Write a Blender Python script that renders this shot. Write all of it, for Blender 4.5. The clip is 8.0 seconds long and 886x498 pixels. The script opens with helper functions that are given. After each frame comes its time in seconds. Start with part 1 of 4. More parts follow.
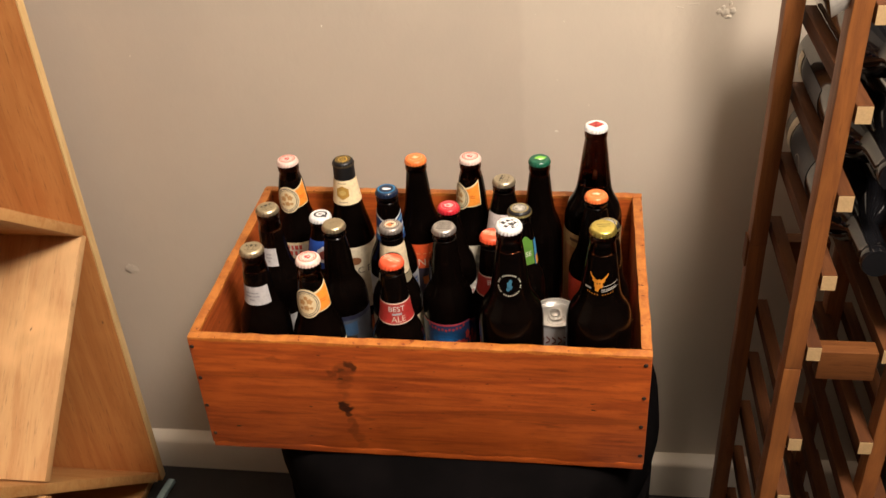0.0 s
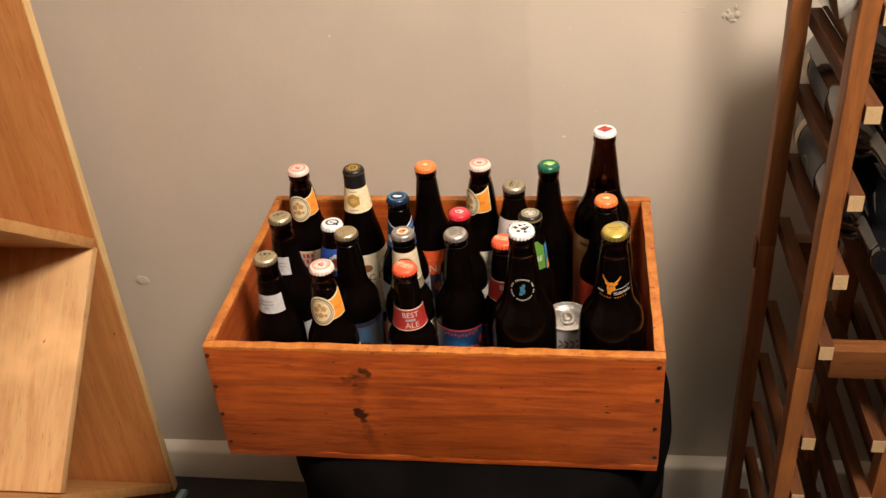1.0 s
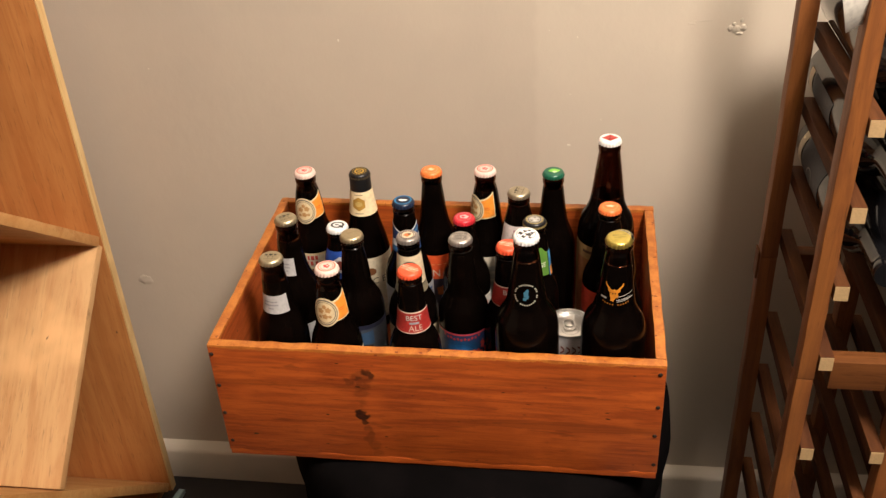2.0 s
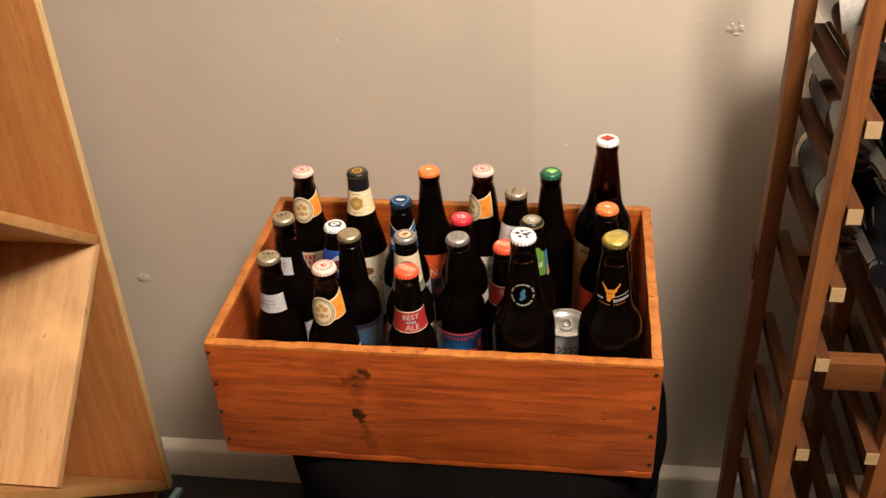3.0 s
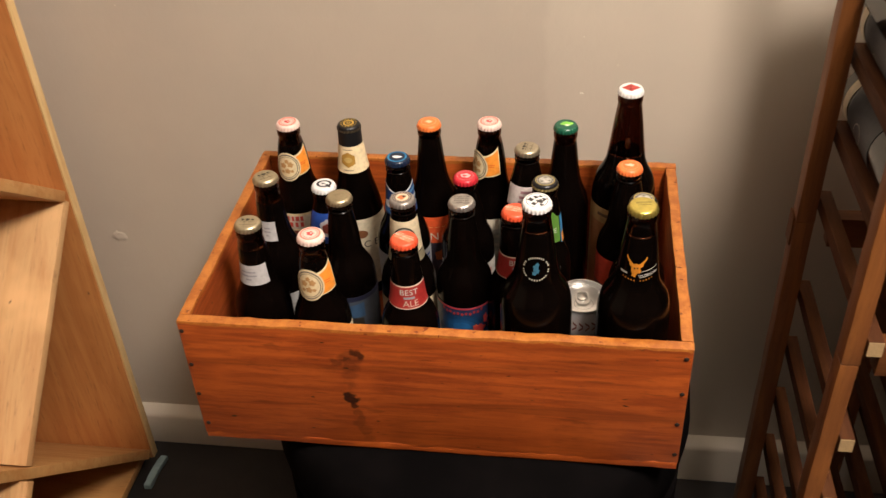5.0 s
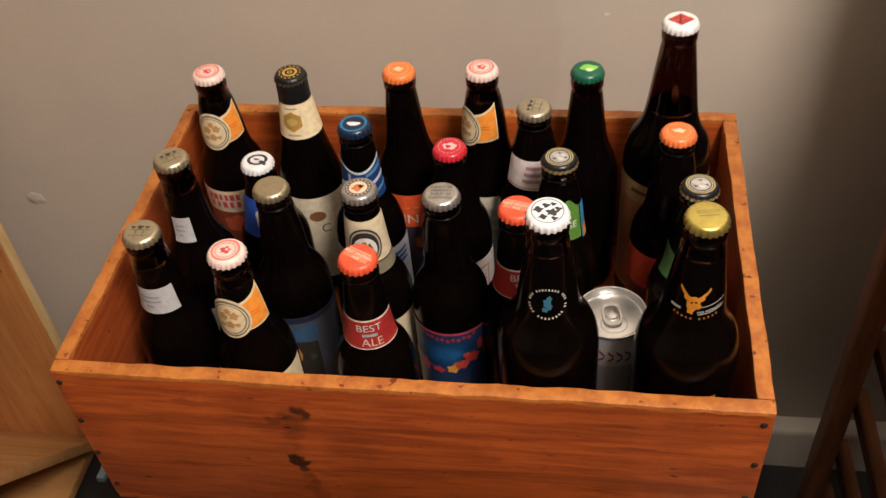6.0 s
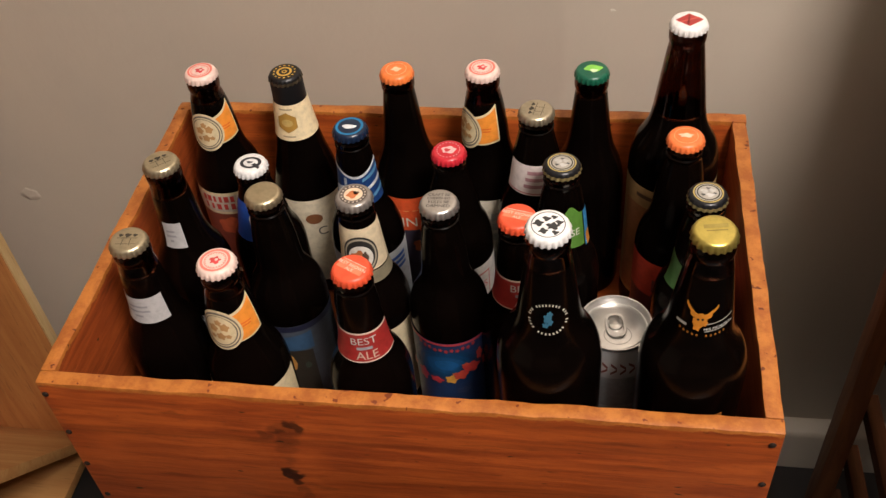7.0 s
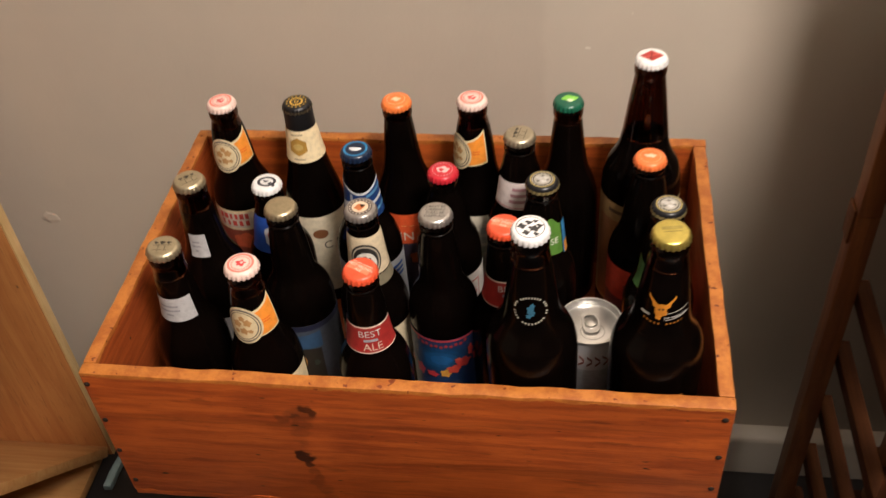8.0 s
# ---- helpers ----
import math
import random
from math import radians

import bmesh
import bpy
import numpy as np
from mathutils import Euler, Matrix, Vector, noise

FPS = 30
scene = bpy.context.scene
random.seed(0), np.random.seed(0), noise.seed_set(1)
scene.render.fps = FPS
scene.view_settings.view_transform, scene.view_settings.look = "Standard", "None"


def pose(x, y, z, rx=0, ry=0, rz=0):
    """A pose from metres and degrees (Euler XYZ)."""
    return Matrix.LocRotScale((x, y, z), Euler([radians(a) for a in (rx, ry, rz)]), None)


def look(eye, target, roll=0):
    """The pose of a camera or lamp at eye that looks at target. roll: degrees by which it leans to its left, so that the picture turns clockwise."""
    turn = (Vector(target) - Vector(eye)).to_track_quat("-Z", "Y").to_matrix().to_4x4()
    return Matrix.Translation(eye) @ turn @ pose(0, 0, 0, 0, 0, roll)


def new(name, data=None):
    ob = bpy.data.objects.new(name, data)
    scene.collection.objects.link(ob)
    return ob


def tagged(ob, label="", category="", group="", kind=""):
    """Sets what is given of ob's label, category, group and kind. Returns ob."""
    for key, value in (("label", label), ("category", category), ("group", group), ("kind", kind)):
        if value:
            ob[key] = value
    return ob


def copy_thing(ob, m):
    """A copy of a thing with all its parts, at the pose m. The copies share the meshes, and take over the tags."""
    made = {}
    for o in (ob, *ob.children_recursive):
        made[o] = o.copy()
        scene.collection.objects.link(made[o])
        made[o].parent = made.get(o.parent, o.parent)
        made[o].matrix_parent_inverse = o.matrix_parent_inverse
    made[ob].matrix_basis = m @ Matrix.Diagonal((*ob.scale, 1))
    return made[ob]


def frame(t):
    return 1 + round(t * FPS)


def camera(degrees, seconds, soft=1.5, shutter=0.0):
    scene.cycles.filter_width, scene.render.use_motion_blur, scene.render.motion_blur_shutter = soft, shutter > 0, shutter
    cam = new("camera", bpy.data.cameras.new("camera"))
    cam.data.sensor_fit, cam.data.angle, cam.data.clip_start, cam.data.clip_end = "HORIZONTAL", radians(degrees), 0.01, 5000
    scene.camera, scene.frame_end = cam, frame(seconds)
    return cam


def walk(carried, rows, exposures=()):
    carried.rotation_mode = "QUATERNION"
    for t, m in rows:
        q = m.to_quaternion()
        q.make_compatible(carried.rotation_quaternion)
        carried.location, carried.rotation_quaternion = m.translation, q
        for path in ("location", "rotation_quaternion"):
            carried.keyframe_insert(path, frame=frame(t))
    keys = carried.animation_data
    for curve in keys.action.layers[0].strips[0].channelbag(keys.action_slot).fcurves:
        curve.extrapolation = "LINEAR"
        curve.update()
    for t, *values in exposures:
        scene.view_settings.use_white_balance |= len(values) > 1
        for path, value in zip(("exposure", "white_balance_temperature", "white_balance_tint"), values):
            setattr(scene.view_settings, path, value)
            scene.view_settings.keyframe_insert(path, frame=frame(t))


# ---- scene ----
cam = camera(48.8, 8.0, soft=1.4, shutter=0.5)
PATH = [
    (0, (0.425, -0.797, 1.378), (0.155, 0.829, 0.244), -3.8),
    (0.5, (0.417, -0.801, 1.379), (0.159, 0.847, 0.274), -4.6),
    (1, (0.414, -0.807, 1.381), (0.141, 0.828, 0.262), -4.7),
    (1.5, (0.408, -0.815, 1.382), (0.138, 0.83, 0.277), -3.8),
    (3, (0.411, -0.818, 1.383), (0.142, 0.826, 0.277), -3.2),
    (3.5, (0.412, -0.818, 1.382), (0.149, 0.825, 0.273), -2.9),
    (4, (0.411, -0.82, 1.381), (0.149, 0.821, 0.268), -2.9),
    (4.2, (0.402, -0.81, 1.379), (0.146, 0.824, 0.255), -2.6),
    (5.3, (0.389, -0.605, 1.312), (0.123, 0.932, 0.06), -3.7),
    (5.5, (0.391, -0.527, 1.294), (0.124, 0.982, 0.01), -4.2),
    (6, (0.378, -0.405, 1.232), (0.095, 1.002, -0.16), -5.8),
    (6.5, (0.378, -0.368, 1.223), (0.078, 1.004, -0.201), -6.3),
    (7, (0.38, -0.374, 1.228), (0.085, 1.007, -0.188), -6.1),
    (7.5, (0.37, -0.389, 1.235), (0.096, 0.996, -0.182), -5.3),
    (8, (0.387, -0.462, 1.279), (0.119, 0.979, -0.083), -5.2),
]
walk(cam, [(t, look(eye, target, roll)) for t, eye, target, roll in PATH],
     [(0.0, -0.02, 6400, 10), (4.2, -0.02, 6400, 10), (5.5, -0.27, 6150, 10), (6.5, -0.46, 5950, 10), (7.5, -0.43, 5950, 10), (8.0, -0.33, 6050, 10)])

# ---- light ----
world = bpy.data.worlds.new("world")
scene.world = world
world.use_nodes = True
world.node_tree.nodes["Background"].inputs[0].default_value = (0.30, 0.22, 0.14, 1)
world.node_tree.nodes["Background"].inputs[1].default_value = 0.02


def bulb(name, place, watts, radius, colour):
    data = bpy.data.lights.new(name, "POINT")
    data.energy, data.shadow_soft_size, data.color = watts, radius, colour
    ob = new(name, data)
    ob.location = place
    return ob


bulb("ceiling_bulb", (0.88, -0.68, 2.22), 198, 0.18, (1.0, 0.86, 0.745))

# ---- materials ----


def material(name):
    m = bpy.data.materials.new(name)
    m.use_nodes = True
    return m, m.node_tree.nodes, m.node_tree.links, m.node_tree.nodes["Principled BSDF"]


def put(node, **values):
    for key, value in values.items():
        node.inputs[key.replace("_", " ")].default_value = value
    return node


def mix(nodes, links, factor, a, b, blend="MIX"):
    n = nodes.new("ShaderNodeMix")
    n.data_type, n.blend_type = "RGBA", blend
    for socket, value in ((n.inputs[0], factor), (n.inputs[6], a), (n.inputs[7], b)):
        if isinstance(value, bpy.types.NodeSocket):
            links.new(value, socket)
        else:
            socket.default_value = value if isinstance(value, (int, float)) else (*value[:3], 1)
    return n.outputs[2]


def ramp(nodes, links, value, lo, hi):
    n = nodes.new("ShaderNodeMapRange")
    n.interpolation_type = "SMOOTHSTEP"
    links.new(value, n.inputs[0])
    n.inputs[1].default_value, n.inputs[2].default_value = lo, hi
    return n.outputs[0]


def coords(nodes, links, scale=(1, 1, 1), rotation=(0, 0, 0), kind="Object"):
    c = nodes.new("ShaderNodeTexCoord")
    m = nodes.new("ShaderNodeMapping")
    links.new(c.outputs[kind], m.inputs[0])
    m.inputs["Scale"].default_value = scale
    m.inputs["Rotation"].default_value = rotation
    return m.outputs[0]


def noise_at(nodes, links, vector, scale, detail=4.0, rough=0.6, distortion=0.0):
    n = nodes.new("ShaderNodeTexNoise")
    links.new(vector, n.inputs["Vector"])
    n.inputs["Scale"].default_value, n.inputs["Detail"].default_value = scale, detail
    n.inputs["Roughness"].default_value, n.inputs["Distortion"].default_value = rough, distortion
    return n.outputs["Fac"]


def bump(nodes, links, bsdf, height, strength, distance=0.001):
    b = nodes.new("ShaderNodeBump")
    b.inputs["Strength"].default_value, b.inputs["Distance"].default_value = strength, distance
    links.new(height, b.inputs["Height"])
    links.new(b.outputs[0], bsdf.inputs["Normal"])


def wood(name, light, dark, grain_axis="x", rough=0.5, fine=1.0, marks=(), stain=0.5, grime=(0.05, 0.02, 0.008), worn_above=None, scratches=0.0, bands=0.0):
    """Plain-sawn timber: long grain streaks, fine pores, blotches; marks are knots as (x, y, z, radius)."""
    m, n, l, b = material(name)
    long = {"x": (1.0, 14, 14), "y": (14, 1.0, 14), "z": (14, 14, 1.0), "yz": (16, 1.2, 1.2)}[grain_axis]
    v = coords(n, l, long)
    streak = noise_at(n, l, v, 5.0 * fine, 6, 0.62, 1.2)
    pores = noise_at(n, l, v, 38 * fine, 3, 0.7)
    blotch = noise_at(n, l, coords(n, l), 7.0, 3, 0.55)
    colour = mix(n, l, ramp(n, l, streak, 0.33, 0.68), light, dark)
    colour = mix(n, l, ramp(n, l, pores, 0.55, 0.8), colour, tuple(0.55 * c for c in dark))
    lighter = tuple(min(1, 1.35 * c) for c in light)
    colour = mix(n, l, ramp(n, l, blotch, 0.5, 0.75), colour, mix(n, l, stain, colour, lighter))
    if bands:
        broad = noise_at(n, l, coords(n, l, (1.6, 1.6, 26)), 1.0, 3, 0.55, 0.6)
        f = n.new("ShaderNodeMath")
        f.operation = "MULTIPLY"
        l.new(ramp(n, l, broad, 0.50, 0.66), f.inputs[0])
        f.inputs[1].default_value = bands
        colour = mix(n, l, f.outputs[0], colour, tuple(0.5 * c for c in dark))
    specks = noise_at(n, l, coords(n, l, {"x": (30, 60, 60), "y": (60, 30, 60), "z": (60, 60, 30), "yz": (60, 40, 40)}[grain_axis]), 1.0, 2, 0.5)
    colour = mix(n, l, ramp(n, l, specks, 0.75, 0.80), colour, grime)
    wobble = n.new("ShaderNodeVectorMath")
    wobble.operation = "ADD"
    nv = n.new("ShaderNodeTexNoise")
    nv.inputs["Scale"].default_value, nv.inputs["Detail"].default_value = 45, 3
    plain = coords(n, l)
    l.new(plain, nv.inputs["Vector"])
    shrink = n.new("ShaderNodeVectorMath")
    shrink.operation = "SCALE"
    shrink.inputs["Scale"].default_value = 0.022
    l.new(nv.outputs["Color"], shrink.inputs[0])
    l.new(plain, wobble.inputs[0])
    l.new(shrink.outputs[0], wobble.inputs[1])
    for x, y, z, r, depth in marks:
        d = n.new("ShaderNodeVectorMath")
        d.operation = "DISTANCE"
        l.new(wobble.outputs[0], d.inputs[0])
        d.inputs[1].default_value = (x + 0.011, y + 0.011, z + 0.011)
        k = ramp(n, l, d.outputs["Value"], r, r * 0.62)
        f = n.new("ShaderNodeMath")
        f.operation = "MULTIPLY"
        l.new(k, f.inputs[0])
        f.inputs[1].default_value = depth
        colour = mix(n, l, f.outputs[0], colour, grime)
    if scratches:
        # long dark handling scratches and dents along the grain
        cut = noise_at(n, l, coords(n, l, (9, 9, 75), (0.03, 0.05, 0.02)), 2.2, 2, 0.5, 0.4)
        f = n.new("ShaderNodeMath")
        f.operation = "MULTIPLY"
        l.new(ramp(n, l, cut, 0.62, 0.72), f.inputs[0])
        f.inputs[1].default_value = scratches
        colour = mix(n, l, f.outputs[0], colour, tuple(0.35 * c for c in dark))
        fleck = noise_at(n, l, coords(n, l, (75, 75, 190)), 1.0, 1, 0.5)
        colour = mix(n, l, ramp(n, l, fleck, 0.75, 0.81), colour, grime)
    if worn_above is not None:
        # stain rubbed off along the top edge, in uneven chips
        sep = n.new("ShaderNodeSeparateXYZ")
        l.new(coords(n, l), sep.inputs[0])
        chips = noise_at(n, l, coords(n, l, (70, 70, 60)), 1.0, 5, 0.75)
        add = n.new("ShaderNodeMath")
        add.operation = "MULTIPLY_ADD"
        l.new(chips, add.inputs[0])
        add.inputs[1].default_value = 0.012
        l.new(sep.outputs[2], add.inputs[2])
        rub = ramp(n, l, add.outputs[0], worn_above + 0.0050, worn_above + 0.0062)
        bare = mix(n, l, ramp(n, l, chips, 0.35, 0.65), (0.46, 0.165, 0.029), (0.31, 0.090, 0.015))
        nick = noise_at(n, l, coords(n, l, (150, 150, 150), (0.013, 0.027, 0.0)), 1.0, 2, 0.5)
        bare = mix(n, l, ramp(n, l, nick, 0.66, 0.72), bare, tuple(0.6 * c for c in dark))
        colour = mix(n, l, rub, colour, bare)
    l.new(colour, b.inputs["Base Color"])
    r = n.new("ShaderNodeMapRange")
    l.new(streak, r.inputs[0])
    r.inputs[3].default_value, r.inputs[4].default_value = rough - 0.1, rough + 0.15
    l.new(r.outputs[0], b.inputs["Roughness"])
    bump(n, l, b, pores, 0.35, 0.0006)
    return m


def painted(name, colour, second, rough=0.6, scale=3.0, relief=0.15, fine=160):
    m, n, l, b = material(name)
    v = coords(n, l)
    c = mix(n, l, ramp(n, l, noise_at(n, l, v, scale, 5, 0.6), 0.35, 0.7), colour, second)
    l.new(c, b.inputs["Base Color"])
    put(b, Roughness=rough)
    bump(n, l, b, noise_at(n, l, v, fine, 4, 0.6), relief, 0.0006)
    return m


def plain(name, colour, rough=0.5, metal=0.0, coat=0.0, vary=0.12, scale=60):
    m, n, l, b = material(name)
    v = coords(n, l)
    shade = tuple(max(0, c * (1 - 2 * vary)) for c in colour)
    l.new(mix(n, l, ramp(n, l, noise_at(n, l, v, scale, 3), 0.35, 0.75), colour, shade), b.inputs["Base Color"])
    put(b, Roughness=rough, Metallic=metal)
    b.inputs["Coat Weight"].default_value = coat
    return m


def glass(name, colour, rough=0.03, ior=1.5):
    m, n, l, b = material(name)
    put(b, Base_Color=(*colour, 1), Roughness=rough, IOR=ior)
    b.inputs["Transmission Weight"].default_value = 1
    dust = noise_at(n, l, coords(n, l), 55, 4)
    r = n.new("ShaderNodeMapRange")
    l.new(dust, r.inputs[0])
    r.inputs[3].default_value, r.inputs[4].default_value = rough * 0.5, rough * 2.5
    l.new(r.outputs[0], b.inputs["Roughness"])
    return m


WALL = painted("wall_paint", (0.52, 0.453, 0.359), (0.462, 0.406, 0.328), 0.55, 2.2, 0.25, 120)
WHITE = painted("trim_paint", (0.66, 0.60, 0.50), (0.60, 0.545, 0.45), 0.4, 8, 0.1)
CEIL = painted("ceiling_paint", (0.50, 0.47, 0.41), (0.46, 0.43, 0.38), 0.8)
# a paler patch in the wall colour, from x = 0.345 to the corner
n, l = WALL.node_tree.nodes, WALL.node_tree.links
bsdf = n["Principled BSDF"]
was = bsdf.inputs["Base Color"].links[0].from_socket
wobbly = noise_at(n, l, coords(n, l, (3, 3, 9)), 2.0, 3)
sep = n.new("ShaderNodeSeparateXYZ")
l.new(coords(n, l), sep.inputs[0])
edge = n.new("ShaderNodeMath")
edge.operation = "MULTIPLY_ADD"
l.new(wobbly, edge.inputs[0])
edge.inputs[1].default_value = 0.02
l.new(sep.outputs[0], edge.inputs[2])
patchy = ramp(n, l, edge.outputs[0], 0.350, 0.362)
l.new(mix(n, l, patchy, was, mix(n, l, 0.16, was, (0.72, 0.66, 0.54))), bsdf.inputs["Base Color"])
# dark wood tone for the unseen walls, to hold back fill and reflections
UNSEEN_DARK = wood("unseen_dark_wall", (0.085, 0.045, 0.025), (0.05, 0.026, 0.015), "z", 0.6)
FLOOR = painted("dark_floor", (0.018, 0.016, 0.016), (0.030, 0.026, 0.024), 0.5, 9, 0.3)
KNOTS = ((0.170, 0, 0.657, 0.013, 0.40), (0.178, 0, 0.664, 0.0095, 0.85), (0.168, 0, 0.655, 0.007, 0.8), (0.157, 0, 0.650, 0.0075, 0.45), (0.186, 0, 0.672, 0.006, 0.5),
         (0.1675, 0, 0.608, 0.0080, 0.95), (0.1690, 0, 0.598, 0.0085, 0.95), (0.1700, 0, 0.588, 0.006, 0.8),
         (0.172, 0, 0.643, 0.0105, 0.28), (0.170, 0, 0.631, 0.0100, 0.25), (0.169, 0, 0.619, 0.0095, 0.34),
         (0.172, 0, 0.577, 0.0090, 0.36), (0.175, 0, 0.565, 0.0090, 0.36), (0.179, 0, 0.553, 0.009, 0.3), (0.183, 0, 0.541, 0.008, 0.26))
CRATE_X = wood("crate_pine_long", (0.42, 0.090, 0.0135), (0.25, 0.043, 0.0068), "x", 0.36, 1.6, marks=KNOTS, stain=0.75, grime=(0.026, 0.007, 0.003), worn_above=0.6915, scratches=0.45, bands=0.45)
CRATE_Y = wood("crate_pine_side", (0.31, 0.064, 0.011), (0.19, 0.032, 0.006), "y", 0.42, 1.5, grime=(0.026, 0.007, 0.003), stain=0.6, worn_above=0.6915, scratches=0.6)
PALE = wood("pale_plywood", (0.63, 0.385, 0.175), (0.53, 0.28, 0.11), "yz", 0.5, 0.6, stain=0.8, grime=(0.2, 0.09, 0.03))
PALE_X = wood("pale_board", (0.50, 0.27, 0.095), (0.42, 0.19, 0.055), "x", 0.45, 0.6, grime=(0.10, 0.04, 0.015))
AMBER_PINE = wood("amber_pine", (0.50, 0.220, 0.068), (0.42, 0.160, 0.044), "z", 0.42, 0.6, stain=0.4)
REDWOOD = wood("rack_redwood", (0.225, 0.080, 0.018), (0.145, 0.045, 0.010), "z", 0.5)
# the rack's inner shade is put into the darker slat and rail colours
REDWOOD_Y = wood("rack_slat_shaded", (0.085, 0.030, 0.009), (0.052, 0.017, 0.006), "y", 0.65)
REDWOOD_X = wood("rack_rail_shaded", (0.14, 0.052, 0.015), (0.095, 0.032, 0.009), "x", 0.5)
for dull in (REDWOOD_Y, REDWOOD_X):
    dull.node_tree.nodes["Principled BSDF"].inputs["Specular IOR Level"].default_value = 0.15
END_GRAIN = plain("slat_end_grain", (0.40, 0.27, 0.13), 0.6, vary=0.08, scale=500)
LEATHER = painted("black_vinyl", (0.0024, 0.0021, 0.0022), (0.004, 0.0033, 0.0034), 0.85, 20, 0.3, 260)
LEATHER.node_tree.nodes["Principled BSDF"].inputs["Specular IOR Level"].default_value = 0.015
EDGE_PLY = wood("pale_edge", (0.66, 0.47, 0.22), (0.58, 0.37, 0.15), "z", 0.5, 0.8)
NAIL = plain("rusty_nail", (0.03, 0.018, 0.012), 0.6, 0.4)
# broad trowel marks in the wall's plaster, under the fine paint relief
n, l = WALL.node_tree.nodes, WALL.node_tree.links
coarse = n.new("ShaderNodeBump")
coarse.inputs["Strength"].default_value, coarse.inputs["Distance"].default_value = 0.35, 0.004
l.new(noise_at(n, l, coords(n, l, (1, 1, 0.7)), 22, 4, 0.55), coarse.inputs["Height"])
l.new(coarse.outputs[0], next(k for k in n if k.type == "BUMP" and k != coarse).inputs["Normal"])
AMBER_GLASS = glass("amber_glass", (0.145, 0.050, 0.026), 0.05, 1.4)
BEER = plain("beer_behind_brown_glass", (0.0025, 0.0014, 0.001), 0.20, vary=0.2)

BEER.node_tree.nodes["Principled BSDF"].inputs["Specular IOR Level"].default_value = 0.11

# ---- helpers for things ----


def smooth(me, angle=40):
    for p in me.polygons:
        p.use_smooth = True
    me.set_sharp_from_angle(angle=radians(angle))


def part(name, bm, mat, parent=None, label="", soft=True):
    me = bpy.data.meshes.new(name)
    bm.normal_update()
    bm.to_mesh(me)
    bm.free()
    me.materials.append(mat)
    if soft:
        smooth(me)
    ob = new(name, me)
    if parent is not None:
        ob.parent = parent
    if label:
        tagged(ob, label)
    return ob


def thing(name, label, category, group="", place=(0, 0, 0), turn=(0, 0, 0), kind=""):
    ob = new(name)
    ob.empty_display_size = 0.02
    ob.matrix_basis = pose(*place, *turn)
    return tagged(ob, label, category, group, kind)


def box(x0, x1, y0, y1, z0, z1, bevel=0.0, cuts=0, rough_edge=0.0, seed=0):
    """A board between two corners, its edges bevelled and, if asked, worn unevenly along its length."""
    bm = bmesh.new()
    bmesh.ops.create_cube(bm, size=1)
    for v in bm.verts:
        v.co = Vector(((x0 + x1) / 2 + v.co.x * (x1 - x0), (y0 + y1) / 2 + v.co.y * (y1 - y0), (z0 + z1) / 2 + v.co.z * (z1 - z0)))
    if cuts:
        size = (x1 - x0, y1 - y0, z1 - z0)
        axis = size.index(max(size))
        along = [e for e in bm.edges if abs((e.verts[0].co - e.verts[1].co)[axis]) > 0.5 * size[axis]]
        bmesh.ops.subdivide_edges(bm, edges=along, cuts=cuts)
    if bevel:
        sharp = [e for e in bm.edges if len(e.link_faces) == 2 and e.calc_face_angle(0) > 1]
        bmesh.ops.bevel(bm, geom=sharp, offset=bevel, segments=2, affect="EDGES", profile=0.6)
    if rough_edge:
        for v in bm.verts:
            v.co += rough_edge * noise.noise_vector(v.co * 33 + Vector((seed, 0, 0))) + rough_edge * 0.7 * noise.noise_vector(v.co * 110 + Vector((0, seed, 0)))
    return bm


def beam(a, b, across, up, bevel=0.0015):
    """A straight bar from a to b with the given cross section; its second side stays as upright as it can."""
    a, b = Vector(a), Vector(b)
    d = (b - a)
    bm = box(0, d.length, -across / 2, across / 2, -up / 2, up / 2, bevel)
    x = d.normalized()
    y = Vector((0, 0, 1)).cross(x)
    y = Vector((0, 1, 0)) if y.length < 1e-3 else y.normalized()
    z = x.cross(y)
    m = Matrix((x, y, z)).transposed().to_4x4()
    bm.transform(Matrix.Translation(a) @ m)
    return bm


def lathe(profile, steps=40, close=True):
    """Turned body: profile as (radius, height) from the bottom up."""
    bm = bmesh.new()
    rings = []
    for r, z in profile:
        if r < 1e-6:
            rings.append([bm.verts.new((0, 0, z))])
        else:
            rings.append([bm.verts.new((r * math.cos(2 * math.pi * i / steps), r * math.sin(2 * math.pi * i / steps), z)) for i in range(steps)])
    for a, b in zip(rings, rings[1:]):
        for i in range(steps):
            j = (i + 1) % steps
            if len(a) == 1 and len(b) == 1:
                continue
            if len(a) == 1:
                bm.faces.new((a[0], b[j], b[i]))
            elif len(b) == 1:
                bm.faces.new((a[i], a[j], b[0]))
            else:
                bm.faces.new((a[i], a[j], b[j], b[i]))
    return bm


def curve_profile(points, steps=5):
    """Catmull-Rom through (radius, height) points, for soft shoulders."""
    out = []
    p = [points[0], *points, points[-1]]
    for i in range(1, len(p) - 2):
        for s in range(steps):
            t = s / steps
            q = []
            for k in range(2):
                a, b, c, d = p[i - 1][k], p[i][k], p[i + 1][k], p[i + 2][k]
                q.append(0.5 * (2 * b + (c - a) * t + (2 * a - 5 * b + 4 * c - d) * t * t + (3 * b - a - 3 * c + d) * t ** 3))
            out.append(tuple(q))
    out.append(points[-1])
    return out


# ---- the room ----
def slab(name, x0, x1, y0, y1, z0, z1, mat, label, category):
    return tagged(part(name, box(x0, x1, y0, y1, z0, z1), mat, soft=False), label, category, kind="structure")


